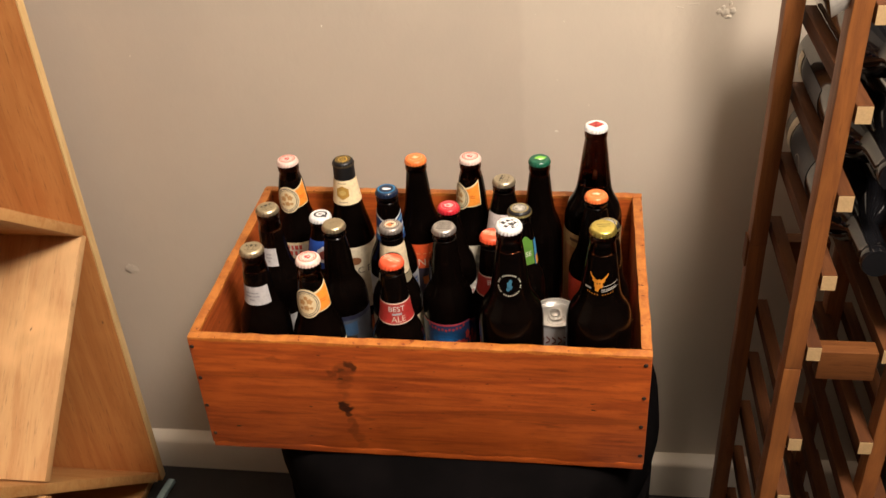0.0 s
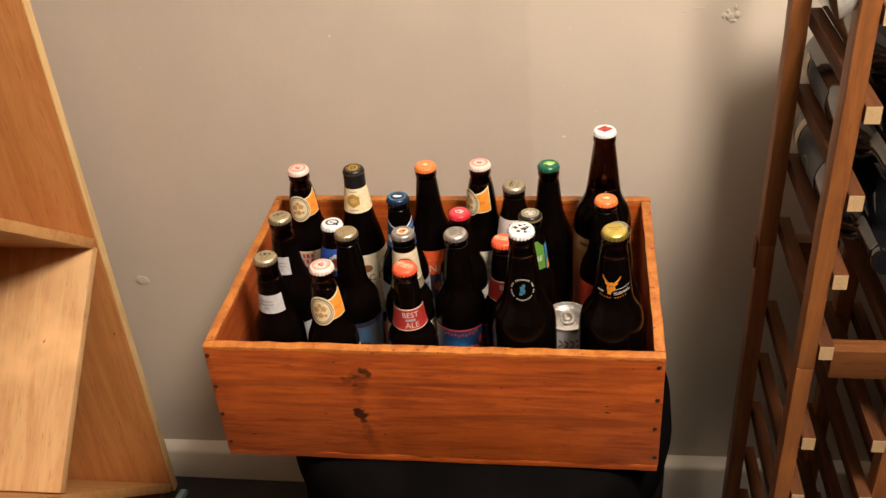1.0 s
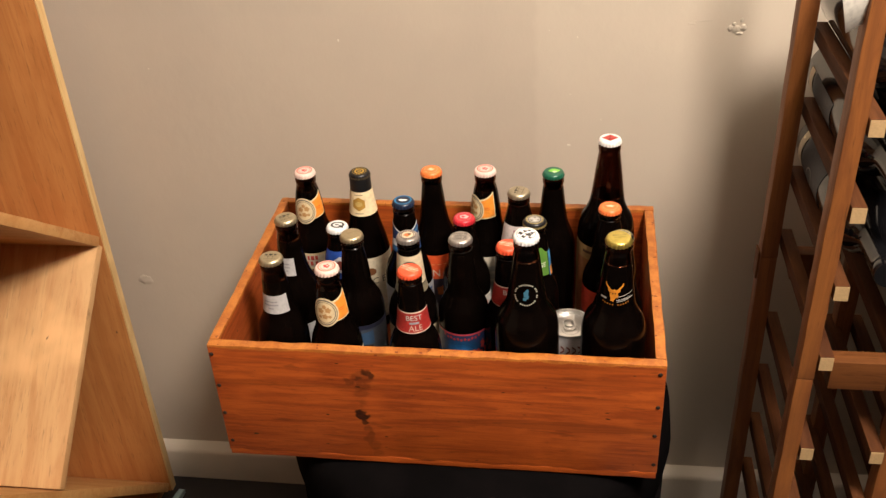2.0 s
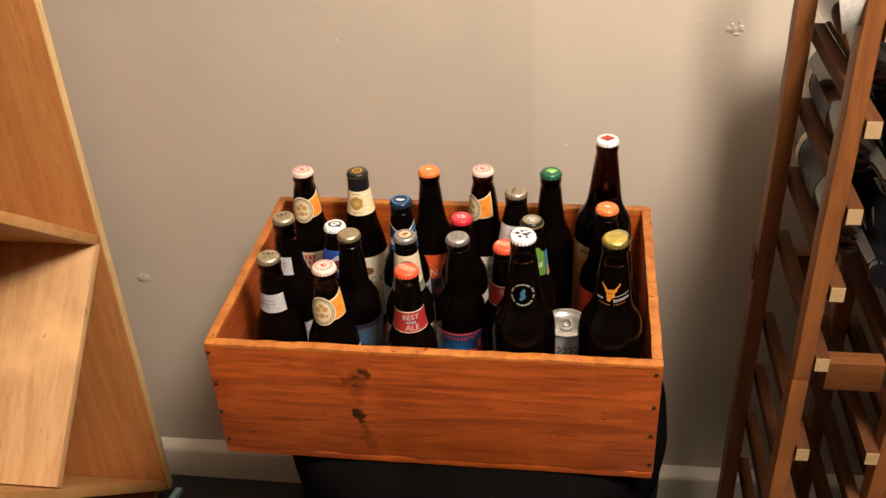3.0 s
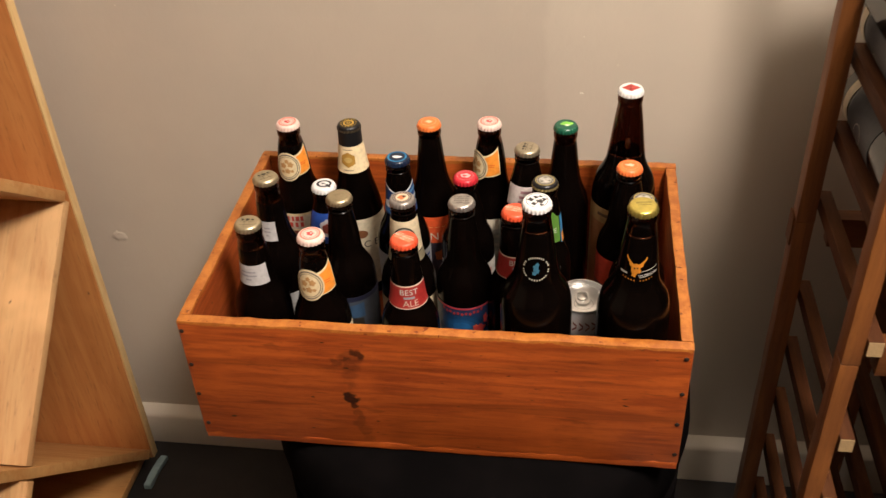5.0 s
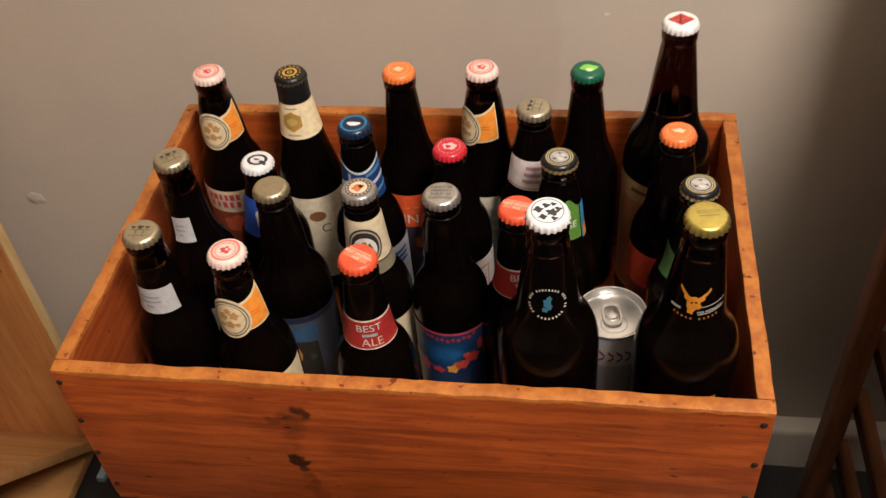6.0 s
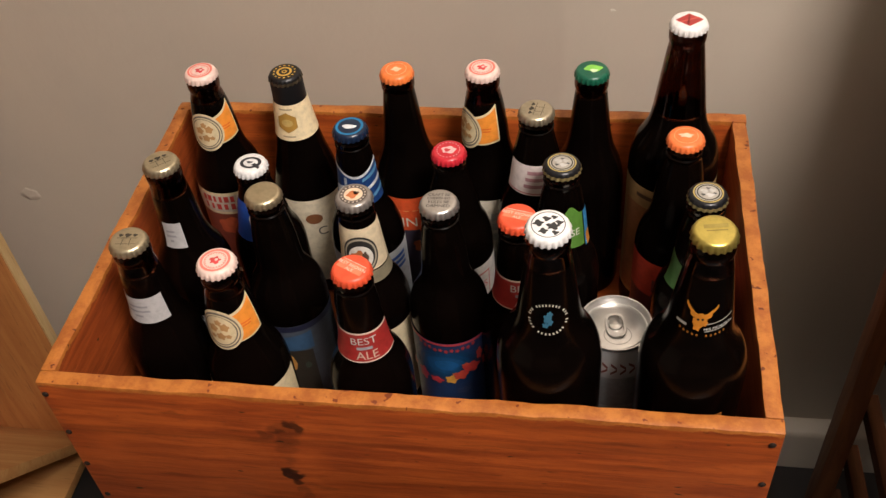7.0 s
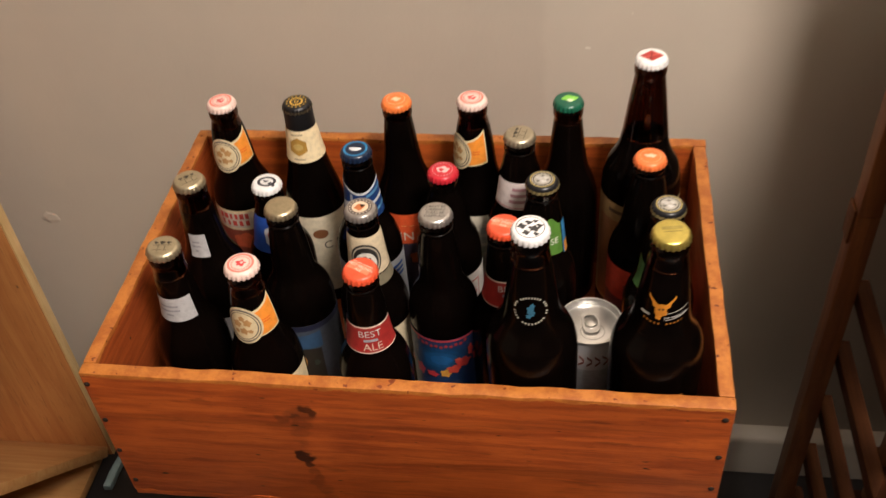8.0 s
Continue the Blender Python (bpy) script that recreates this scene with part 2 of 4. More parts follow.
slab("floor", -1.6, 2.2, -3.2, 0.60, -0.10, 0.0, FLOOR, "near-black floor under the stool and racks", "floor")
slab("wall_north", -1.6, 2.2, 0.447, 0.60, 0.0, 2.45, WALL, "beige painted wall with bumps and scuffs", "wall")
slab("wall_west", -1.75, -1.6, -3.2, 0.60, 0.0, 2.45, WALL, "beige painted side wall", "wall")
# the east and south walls are unseen; their dark finish is added
slab("wall_east", 2.2, 2.35, -3.2, 0.60, 0.0, 2.45, UNSEEN_DARK, "unseen side wall, darkened to cut fill light", "wall")
slab("wall_south", -1.75, 2.35, -3.35, -3.2, 0.0, 2.45, UNSEEN_DARK, "unseen wall behind, darkened to cut fill light", "wall")
slab("ceiling", -1.75, 2.35, -3.35, 0.60, 2.45, 2.55, CEIL, "off-white ceiling", "ceiling")
def moulding():
    """Skirting board: a flat face with a wide sloping top."""
    bm = bmesh.new()
    outline = [(0.4468, 0.001), (0.424, 0.001), (0.424, 0.069), (0.4255, 0.0735), (0.429, 0.0765), (0.4468, 0.0830)]
    # it rises a little towards the east
    ends = [[bm.verts.new((x, y, z + (0.010 * (x - 0.16) if z > 0.01 else 0))) for y, z in outline] for x in (-1.599, 2.199)]
    for k in range(len(outline)):
        m = (k + 1) % len(outline)
        bm.faces.new((ends[0][k], ends[0][m], ends[1][m], ends[1][k]))
    bm.faces.new(ends[0][::-1])
    bm.faces.new(ends[1])
    bmesh.ops.recalc_face_normals(bm, faces=bm.faces)
    return bm


tagged(part("baseboard", moulding(), WHITE), "cream painted baseboard along the wall", "baseboard", kind="structure")

# ---- the stool and the crate ----
TOP, LOW, X0, X1, Y0, Y1 = 0.695, 0.5245, -0.004, 0.508, -0.0035, 0.3245


def stool():
    ob = thing("stool", "black vinyl stool carrying the crate", "stool", place=(0.285, 0.165, 0))
    part("seat", lathe([(0, 0.39), (0.235, 0.39), (0.25, 0.41), (0.255, 0.45), (0.25, 0.498), (0.235, 0.515), (0.20, 0.5215), (0, 0.5235)], 64), LEATHER, ob)
    part("base", lathe([(0, 0.0), (0.235, 0.0), (0.25, 0.02), (0.25, 0.375), (0.235, 0.39), (0, 0.39)], 64), LEATHER, ob)
    return ob


stool()


def crate():
    ob = thing("wooden_crate", "orange-stained pine crate holding beer bottles, on the stool", "crate")
    t = 0.0115
    part("front_board", box(X0, X1, Y0, Y0 + t, LOW + 0.007, TOP, 0.0015, 60, 0.0009, 1), CRATE_X, ob)
    part("back_board", box(X0, X1, Y1 - t, Y1, LOW + 0.007, TOP, 0.0015, 60, 0.0009, 2), CRATE_X, ob)
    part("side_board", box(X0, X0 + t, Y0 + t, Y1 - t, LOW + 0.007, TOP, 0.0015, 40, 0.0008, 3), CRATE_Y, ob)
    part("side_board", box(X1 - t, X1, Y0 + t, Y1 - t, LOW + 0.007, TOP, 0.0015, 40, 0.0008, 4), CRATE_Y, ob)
    part("bottom_board", box(X0 + 0.001, X1 - 0.001, Y0, Y1, LOW, LOW + 0.0095, 0.001, 40, 0.0006, 5), CRATE_X, ob)
    for x in (X0 + 0.0055, X1 - 0.0055):
        for z in (0.682, 0.635, 0.592, 0.547):
            bm = lathe([(0, 0), (0.0022, 0.0), (0.0026, 0.0006), (0.0018, 0.0014), (0, 0.0016)], 10)
            bm.transform(pose(x + 0.001 * math.sin(z * 900), Y0 + 0.0002, z, 90, 0, 0))
            part("nail", bm, NAIL, ob)
    return ob


crate()

# ---- bottles in the crate ----
FLOOR_Z = LOW + 0.0097
PAINTS = {}


def ink(colour, rough=0.45, metal=0.0):
    """Printed or lacquered colour, shared between things."""
    key = (colour, rough, metal)
    if key not in PAINTS:
        PAINTS[key] = plain("print_ink", colour, rough, metal, vary=0.10, scale=180)
    return PAINTS[key]


CREAM, BLACK, GOLD = (0.74, 0.62, 0.38), (0.012, 0.011, 0.012), (0.62, 0.38, 0.06)

SHAPES = {
    # (radius, height) on the glass, for a 229 mm bottle or a 290 mm one
    "longneck": ((0.0, 0.003), (0.024, 0.0), (0.0295, 0.003), (0.0305, 0.008), (0.0305, 0.112), (0.0300, 0.125), (0.0276, 0.137), (0.0228, 0.149), (0.0201, 0.161), (0.0185, 0.178), (0.0160, 0.196), (0.0128, 0.211)),
    "shouldered": ((0.0, 0.003), (0.024, 0.0), (0.0295, 0.003), (0.0305, 0.008), (0.0305, 0.116), (0.0301, 0.129), (0.0280, 0.140), (0.0230, 0.150), (0.0189, 0.159), (0.0174, 0.171), (0.0165, 0.184), (0.0149, 0.197), (0.0128, 0.211)),
    "slim": ((0.0, 0.003), (0.024, 0.0), (0.0295, 0.003), (0.0305, 0.008), (0.0305, 0.112), (0.0300, 0.124), (0.0265, 0.139), (0.0205, 0.155), (0.0172, 0.172), (0.0146, 0.195), (0.0127, 0.211)),
    "straight": ((0.0, 0.003), (0.024, 0.0), (0.0295, 0.003), (0.0305, 0.008), (0.0305, 0.112), (0.0300, 0.126), (0.0268, 0.139), (0.0212, 0.151), (0.0180, 0.163), (0.0161, 0.180), (0.0148, 0.197), (0.0130, 0.211)),
    "stubby": ((0.0, 0.003), (0.024, 0.0), (0.0297, 0.003), (0.0308, 0.008), (0.0308, 0.122), (0.0303, 0.134), (0.0280, 0.146), (0.0238, 0.157), (0.0214, 0.170), (0.0189, 0.186), (0.0156, 0.199), (0.0130, 0.211)),
    "sloped": ((0.0, 0.003), (0.024, 0.0), (0.0305, 0.003), (0.0315, 0.008), (0.0315, 0.100), (0.0303, 0.116), (0.0262, 0.136), (0.0210, 0.157), (0.0172, 0.178), (0.0148, 0.197), (0.0129, 0.211)),
    "bomber": ((0.0, 0.003), (0.030, 0.0), (0.0350, 0.003), (0.0360, 0.01), (0.0360, 0.155), (0.0353, 0.169), (0.0322, 0.182), (0.0262, 0.193), (0.0219, 0.205), (0.0192, 0.224), (0.0161, 0.249), (0.0130, 0.272)),
}


class Turned:
    """The outline of a turned thing, on which labels and prints are wrapped. Angles in degrees: 0 faces the crate's front, positive turns to +x."""

    def __init__(self, profile):
        self.profile = profile

    def radius(self, z):
        for (r0, z0), (r1, z1) in zip(self.profile, self.profile[1:]):
            if z0 <= z <= z1 and z1 > z0:
                return r0 + (r1 - r0) * (z - z0) / (z1 - z0)
        return self.profile[-1][0]

    def at(self, degrees, z, lift):
        r = self.radius(z) + lift
        a = radians(degrees - 90)
        return Vector((r * math.cos(a), r * math.sin(a), z))


def wrapped(body, a0, a1, z0, z1, lift=0.0003, top=None, low=None, nu=24, nv=8):
    """A paper label round a turned thing; top and low bend its edges: offset in metres at 0..1 along it."""
    bm = bmesh.new()
    rows = []
    for j in range(nv + 1):
        row = []
        for i in range(nu + 1):
            u = i / nu
            lo = z0 + (low(u) if low else 0)
            hi = z1 + (top(u) if top else 0)
            row.append(bm.verts.new(body.at(a0 + (a1 - a0) * u, lo + (hi - lo) * j / nv, lift)))
        rows.append(row)
    for a, b in zip(rows, rows[1:]):
        for i in range(nu):
            bm.faces.new((a[i], a[i + 1], b[i + 1], b[i]))
    return bm


def oval(body, a, z, half_a, half_z, lift=0.0005, inner=0.0, steps=36, rings=4, wave=0.0, corners=0):
    """An oval or ring printed on a turned thing."""
    bm = bmesh.new()
    loops = []
    for k in range(rings + 1):
        s = inner + (1 - inner) * k / rings
        loop = []
        for i in range(steps):
            t = 2 * math.pi * i / steps
            q = s * (1 + wave * math.sin(5 * t + 1) * k / rings)
            if corners:
                half = math.pi / corners
                q *= math.cos(half) / math.cos((t + math.pi / 2) % (2 * half) - half)
            loop.append(bm.verts.new(body.at(a + half_a * q * math.cos(t), z + half_z * q * math.sin(t), lift)))
        loops.append(loop)
    for p, q in zip(loops, loops[1:]):
        for i in range(steps):
            j = (i + 1) % steps
            if inner > 0 or p is not loops[0]:
                bm.faces.new((p[i], q[i], q[j], p[j]))
    if inner == 0:
        bmesh.ops.remove_doubles(bm, verts=loops[0], dist=1e-5)
        bm.verts.ensure_lookup_table()
        centre = next(v for v in bm.verts if v in set(loops[0]) and v.is_valid) if any(v.is_valid for v in loops[0]) else None
        for i in range(steps):
            bm.faces.new((centre, loops[1][i], loops[1][(i + 1) % steps]))
    return bm


def flat_letters(words, size):
    """Outline letters of the built-in font as a flat bmesh, centred."""
    data = bpy.data.curves.new("letters", "FONT")
    data.body, data.size, data.align_x, data.align_y = words, size, "CENTER", "CENTER"
    data.resolution_u = 3
    ob = bpy.data.objects.new("letters", data)
    scene.collection.objects.link(ob)
    bpy.context.view_layer.update()
    me = bpy.data.meshes.new_from_object(ob.evaluated_get(bpy.context.evaluated_depsgraph_get()))
    bm = bmesh.new()
    bm.from_mesh(me)
    bpy.data.objects.remove(ob)
    bpy.data.meshes.remove(me)
    return bm


def letters_round(body, words, a, z, size, lift=0.0006, slant=0.0):
    bm = flat_letters(words, size)
    for v in bm.verts:
        x, y = v.co.x, v.co.y
        zz = z + y + slant * x
        v.co = body.at(a + math.degrees(x / (body.radius(z) + lift)), zz, lift)
    return bm


def bars_round(body, a, z, widths, height, gap, lift=0.0006):
    """Lines of writing too small to read: one bar for each line, its width in degrees."""
    bm = bmesh.new()
    for k, w in enumerate(widths):
        zz = z - k * (height + gap)
        piece = wrapped(body, a - w / 2, a + w / 2, zz, zz + height, lift, nu=8, nv=1)
        me = bpy.data.meshes.new("bar")
        piece.to_mesh(me)
        piece.free()
        bm.from_mesh(me)
        bpy.data.meshes.remove(me)
    return bm


def disc(r, z, inner=0.0, steps=36, oval_y=1.0, shift=(0, 0), wave=0.0, turns=5):
    bm = bmesh.new()
    out = [bm.verts.new((shift[0] + r * (1 + wave * math.sin(turns * i * 2 * math.pi / steps)) * math.cos(2 * math.pi * i / steps), shift[1] + oval_y * r * (1 + wave * math.sin(turns * i * 2 * math.pi / steps + 1)) * math.sin(2 * math.pi * i / steps), z)) for i in range(steps)]
    if inner:
        inn = [bm.verts.new((shift[0] + inner * math.cos(2 * math.pi * i / steps), shift[1] + oval_y * inner * math.sin(2 * math.pi * i / steps), z)) for i in range(steps)]
        for i in range(steps):
            j = (i + 1) % steps
            bm.faces.new((inn[i], out[i], out[j], inn[j]))
    else:
        bm.faces.new(out)
    return bm


def quad(points, z):
    bm = bmesh.new()
    bm.faces.new([bm.verts.new((x, y, z)) for x, y in points])
    return bm


def dashes(r, z, count, length, width, start=0):
    """Small bars round a circle, for rim writing too fine to read."""
    bm = bmesh.new()
    for k in range(count):
        a = start + 2 * math.pi * k / count
        c, s = math.cos(a), math.sin(a)
        p = [(r - width / 2, -length / 2), (r + width / 2, -length / 2), (r + width / 2, length / 2), (r - width / 2, length / 2)]
        bm.faces.new([bm.verts.new((x * c - y * s, x * s + y * c, z)) for x, y in p])
    return bm


def cap(ob, h, colour, rough=0.33, metal=0.0, skirt=None, label=""):
    """A crimped crown cap with 21 flutes; returns it and the height of its flat top."""
    steps = 126
    h += 0.004
    prof = [(0.0131, -0.0062, 0.0004), (0.0137, -0.0062, 0.0006), (0.0139, -0.0055, 0.0006), (0.0136, -0.0034, 0.00035), (0.0131, -0.0019, 0.0001), (0.0124, -0.0008, 0), (0.0115, -0.0002, 0), (0.0105, 0.0, 0)]
    bm = bmesh.new()
    rings = []
    for r, z, f in prof:
        rings.append([bm.verts.new(((r + f * math.cos(21 * 2 * math.pi * i / steps)) * math.cos(2 * math.pi * i / steps), (r + f * math.cos(21 * 2 * math.pi * i / steps)) * math.sin(2 * math.pi * i / steps), h + z)) for i in range(steps)])
    for a, b in zip(rings, rings[1:]):
        for i in range(steps):
            bm.faces.new((a[i], a[(i + 1) % steps], b[(i + 1) % steps], b[i]))
    bm.faces.new(rings[-1])
    ob_cap = part("cap", bm, ink(colour, rough, metal), ob, label)
    if skirt:
        # the bare metal edge below a coloured top
        band = bmesh.new()
        ra = []
        for r, z, f in prof[1:4]:
            ra.append([band.verts.new(((r + 0.00012 + f * math.cos(21 * 2 * math.pi * i / steps)) * math.cos(2 * math.pi * i / steps), (r + 0.00012 + f * math.cos(21 * 2 * math.pi * i / steps)) * math.sin(2 * math.pi * i / steps), h + z)) for i in range(steps)])
        for a, b in zip(ra, ra[1:]):
            for i in range(steps):
                band.faces.new((a[i], a[(i + 1) % steps], b[(i + 1) % steps], b[i]))
        part("cap_skirt", band, ink(skirt, 0.35, 0.5), ob_cap)
    return ob_cap, h + 0.00012


def bottle(x, y, top, shape, label, lean=(0, 0), turn=0.0, fill=0.94):
    """A beer bottle with its foot on the crate's floor and its crown at (x, y, top). Returns the thing, its outline and its height."""
    h = top + 0.004 - FLOOR_Z
    slope = Vector((math.tan(radians(lean[0])), math.tan(radians(lean[1]))))
    foot = Vector((x, y)) - slope * h
    ob = thing("beer_bottle", label, "bottle", "bottles in the crate")
    up = Vector((slope.x, slope.y, 1)).normalized()
    rot = Vector((0, 0, 1)).rotation_difference(up).to_matrix().to_4x4()
    ob.matrix_basis = Matrix.Translation((foot.x, foot.y, FLOOR_Z)) @ rot @ pose(0, 0, 0, 0, 0, turn)
    pts = list(SHAPES[shape])
    k = (h - 0.018) / pts[-1][1]
    pts = [(r, z * k) for r, z in pts]
    prof = pts[:4] + curve_profile(pts[4:])
    n = prof[-1][1]
    outer = prof + [(0.0130, n + 0.001), (0.0137, n + 0.003), (0.0137, n + 0.008), (0.0126, n + 0.0095), (0.0122, n + 0.0165)]
    level = h * fill
    shape_at = Turned(prof)
    full = [(r, z) for r, z in outer if z < level or z <= 0.004]
    part("glass", lathe(full + [(shape_at.radius(level), level), (0, level + 0.0002)], 44), BEER, ob)
    above = [(shape_at.radius(level), level + 0.0004)] + [(r, z) for r, z in outer if z > level + 0.0005]
    part("neck_glass", lathe(above + [(r - 0.0026, z) for r, z in reversed(above)] + [above[0]], 44), AMBER_GLASS, ob, "empty brown glass neck above the beer")
    return ob, Turned(prof), h - 0.004


def ring_wave(depth):
    return lambda u: depth * math.sin(math.pi * u)


def orange_oval_bottle(x, y, top, oval_at, with_body=True):
    ob, t, h = bottle(x, y, top, "longneck", "brown beer bottle with cream oval and orange neck label", fill=0.89)
    c, z = cap(ob, h, (0.80, 0.60, 0.52), label="cream crown cap with red print")
    part("cap_print", disc(0.0105, z, 0.0086), ink((0.75, 0.20, 0.15)), c)
    part("cap_print", disc(0.0078, z, 0.0072), ink((0.75, 0.20, 0.15)), c)
    part("cap_print", dashes(0.0066, z, 22, 0.0009, 0.0008), ink((0.72, 0.22, 0.17)), c)
    part("cap_emblem", disc(0.0036, z, 0, 30, 0.9, wave=0.25, turns=5), ink((0.62, 0.05, 0.05)), c)
    part("cap_emblem", disc(0.0012, z + 0.0001, 0, 12, shift=(0.0007, 0.0006)), ink((0.80, 0.60, 0.52)), c)
    lo, hi = h - 0.062, h - 0.031
    flare = part("neck_label", wrapped(t, oval_at + 8, oval_at + 96, lo + 0.001, hi - 0.001, 0.0003, top=lambda u: 0.011 * u * u - 0.002, low=lambda u: 0.003 * u), ink(CREAM), ob, "cream paper neck label with orange flare")
    part("label_flare", wrapped(t, oval_at + 30, oval_at + 92, lo + 0.003, hi - 0.003, 0.0006, top=lambda u: 0.010 * (0.25 + 0.75 * u) ** 2 - 0.002, low=lambda u: 0.003 * u), ink((0.85, 0.30, 0.035)), flare)
    part("label_print", bars_round(t, oval_at + 62, (lo + hi) / 2 + 0.002, (26, 20), 0.0012, 0.0012, 0.0008), ink((0.75, 0.16, 0.02)), flare)
    mid = (lo + hi) / 2 - 0.001
    badge = part("badge", oval(t, oval_at, mid, 50, 0.0185, 0.0008), ink(CREAM), ob, "cream oval badge with grey ring")
    part("badge_ring", oval(t, oval_at, mid, 45, 0.0166, 0.0010, 0.80), ink((0.17, 0.14, 0.11)), badge)
    part("badge_ring", oval(t, oval_at, mid, 42, 0.0150, 0.0012, 0.93), ink(CREAM), badge)
    for da, dz, s in ((-13, 0.002, 0.8), (13, 0.0035, 0.8), (2, -0.005, 0.75), (0, 0.0075, 0.6), (-16, -0.006, 0.45), (18, -0.005, 0.45)):
        part("badge_emblem", oval(t, oval_at + da, mid + dz, 13 * s, 0.0042 * s, 0.0011 + 0.0001 * s, 0.0, 20, 2, 0.18), ink((0.48, 0.27, 0.10)), badge)
    if with_body:
        body = part("body_label", wrapped(t, oval_at - 60, oval_at + 110, 0.025, h - 0.107, 0.0003), ink(CREAM), ob, "cream body label with red bands")
        part("label_band", wrapped(t, oval_at - 48, oval_at + 60, h - 0.129, h - 0.110, 0.0006), ink((0.62, 0.56, 0.46)), body)
        for row, count in ((0, 6), (1, 5)):
            for k in range(count):
                a = oval_at - 30 + 60 * (k + 0.5) / count
                zz = h - 0.1172 - 0.0088 * row
                wide = (3.4, 4.1, 2.4, 2.6, 3.9, 3.2)[(k + 2 * row) % 6]
                part("label_letter", wrapped(t, a - wide, a + wide, zz, zz + 0.0066, 0.0009, nu=3, nv=1), ink((0.50, 0.05, 0.035)), body)
        part("label_picture", wrapped(t, oval_at - 52, oval_at + 62, 0.03, h - 0.1315, 0.0006), ink((0.22, 0.05, 0.03)), body)
        part("label_picture", oval(t, oval_at + 12, h - 0.146, 22, 0.010, 0.0009, 0, 22, 3, 0.12), ink((0.50, 0.10, 0.04)), body)
    return ob


def gold_cap(ob, h, colour=(0.58, 0.50, 0.33), stamped=True, turn=0):
    c, z = cap(ob, h, colour, 0.36, 0.85, label="pale gold crown cap")
    if stamped:
        dark = ink((0.05, 0.04, 0.025))
        for sx in (-0.0052, 0.0, 0.0052):
            m = pose(0, 0, 0, 0, 0, turn)
            b = disc(0.0017 if sx else 0.0023, z, 0, 10, 0.8, (sx, 0.0035), 0.3, 3)
            b.transform(m)
            part("cap_stamp", b, dark, c)
            b = quad([(sx - 0.0021, -0.0052), (sx + 0.0021, -0.0052), (sx + 0.0021, -0.0048), (sx - 0.0021, -0.0048)], z)
            b.transform(m)
            part("cap_stamp", b, dark, c)
        for xx in (-0.0028, 0.0028):
            b = quad([(xx - 0.0002, -0.0062), (xx + 0.0002, -0.0062), (xx + 0.0002, 0.0006), (xx - 0.0002, 0.0006)], z)
            b.transform(pose(0, 0, 0, 0, 0, turn))
            part("cap_stamp", b, dark, c)
        b = quad([(-0.0075, 0.0006), (0.0075, 0.0006), (0.0075, 0.0010), (-0.0075, 0.0010)], z)
        b.transform(pose(0, 0, 0, 0, 0, turn))
        part("cap_stamp", b, dark, c)
    return c


def white_label_bottle(x, y, top, a0, a1, turn, drop=0.048, deep=0.026):
    ob, t, h = bottle(x, y, top, "straight", "dark brown bottle with plain white neck label", fill=0.88)
    gold_cap(ob, h, turn=turn)
    lab = part("neck_label", wrapped(t, a0, a1, h - drop - deep, h - drop, 0.0004, nu=32), ink((0.47, 0.46, 0.455), 0.6), ob, "white paper strip with grey typing")
    mid = (a0 + a1) / 2
    part("label_writing", bars_round(t, mid - 6, h - drop - 0.009, tuple(w * min(1, (a1 - a0) / 130) for w in (56, 62, 22)), 0.0019, 0.0026, 0.0007), ink((0.30, 0.29, 0.30), 0.7), lab)
    return ob, t, h


def leaf_cap(c, z):
    """A silvery stamped picture inside thin gold and black rings."""
    part("cap_print", disc(0.0104, z, 0.0094), ink((0.60, 0.47, 0.16), 0.35, 0.4), c)
    part("cap_print", disc(0.0088, z), ink((0.62, 0.60, 0.55), 0.30, 0.7), c)
    part("cap_emblem", disc(0.0080, z + 0.0001, 0.0070), ink((0.05, 0.045, 0.035), 0.4), c)
    for x, y, r, k, tone in ((-0.0022, 0.0012, 0.0030, 3, 0.78), (0.0024, 0.0020, 0.0026, 4, 0.72), (0.0012, -0.0028, 0.0030, 3, 0.80), (-0.0034, -0.0026, 0.0016, 3, 0.10), (0.0044, -0.0010, 0.0014, 4, 0.12), (0.0002, 0.0042, 0.0015, 3, 0.16)):
        part("cap_emblem", disc(r, z + 0.0002, 0, 24, 0.62, (x, y), 0.28, k), ink((tone, tone * 0.99, tone * 0.96), 0.3, 0.5 if tone > 0.3 else 0.0), c)


# back row, from the crate's left end
orange_oval_bottle(0.0524, 0.2679, 0.7665, -8)

ob, t, h = bottle(0.1261, 0.2670, 0.7674, "sloped", "dark bottle with cream neck label and gold hexagon")
c, z = cap(ob, h, (0.006, 0.0055, 0.006), 0.4, 0.0, (0.10, 0.08, 0.05), "black crown cap with gold rings")
part("cap_print", disc(0.0064, z, 0.0045), ink(GOLD, 0.35), c)
part("cap_print", disc(0.0022, z, 0.0012), ink(GOLD, 0.35), c)
part("cap_print", dashes(0.0088, z, 14, 0.0016, 0.0013), ink(GOLD, 0.4), c)
part("neck_foil", lathe([(0.0141, h - 0.0225), (0.0141, h - 0.020), (0.0139, h - 0.012), (0.0138, h - 0.006), (0.0133, h - 0.0028)], 44), ink((0.005, 0.005, 0.006), 0.5), ob, "black foil collar")
lab = part("neck_label", wrapped(t, -120, 120, h - 0.054, h - 0.020, 0.0008, nu=40), ink((0.86, 0.71, 0.44)), ob, "cream neck label")
part("label_emblem", oval(t, -4, h - 0.0365, 33, 0.0098, 0.0011, 0, 48, 4, 0, 6), ink((0.46, 0.26, 0.05), 0.4), lab)
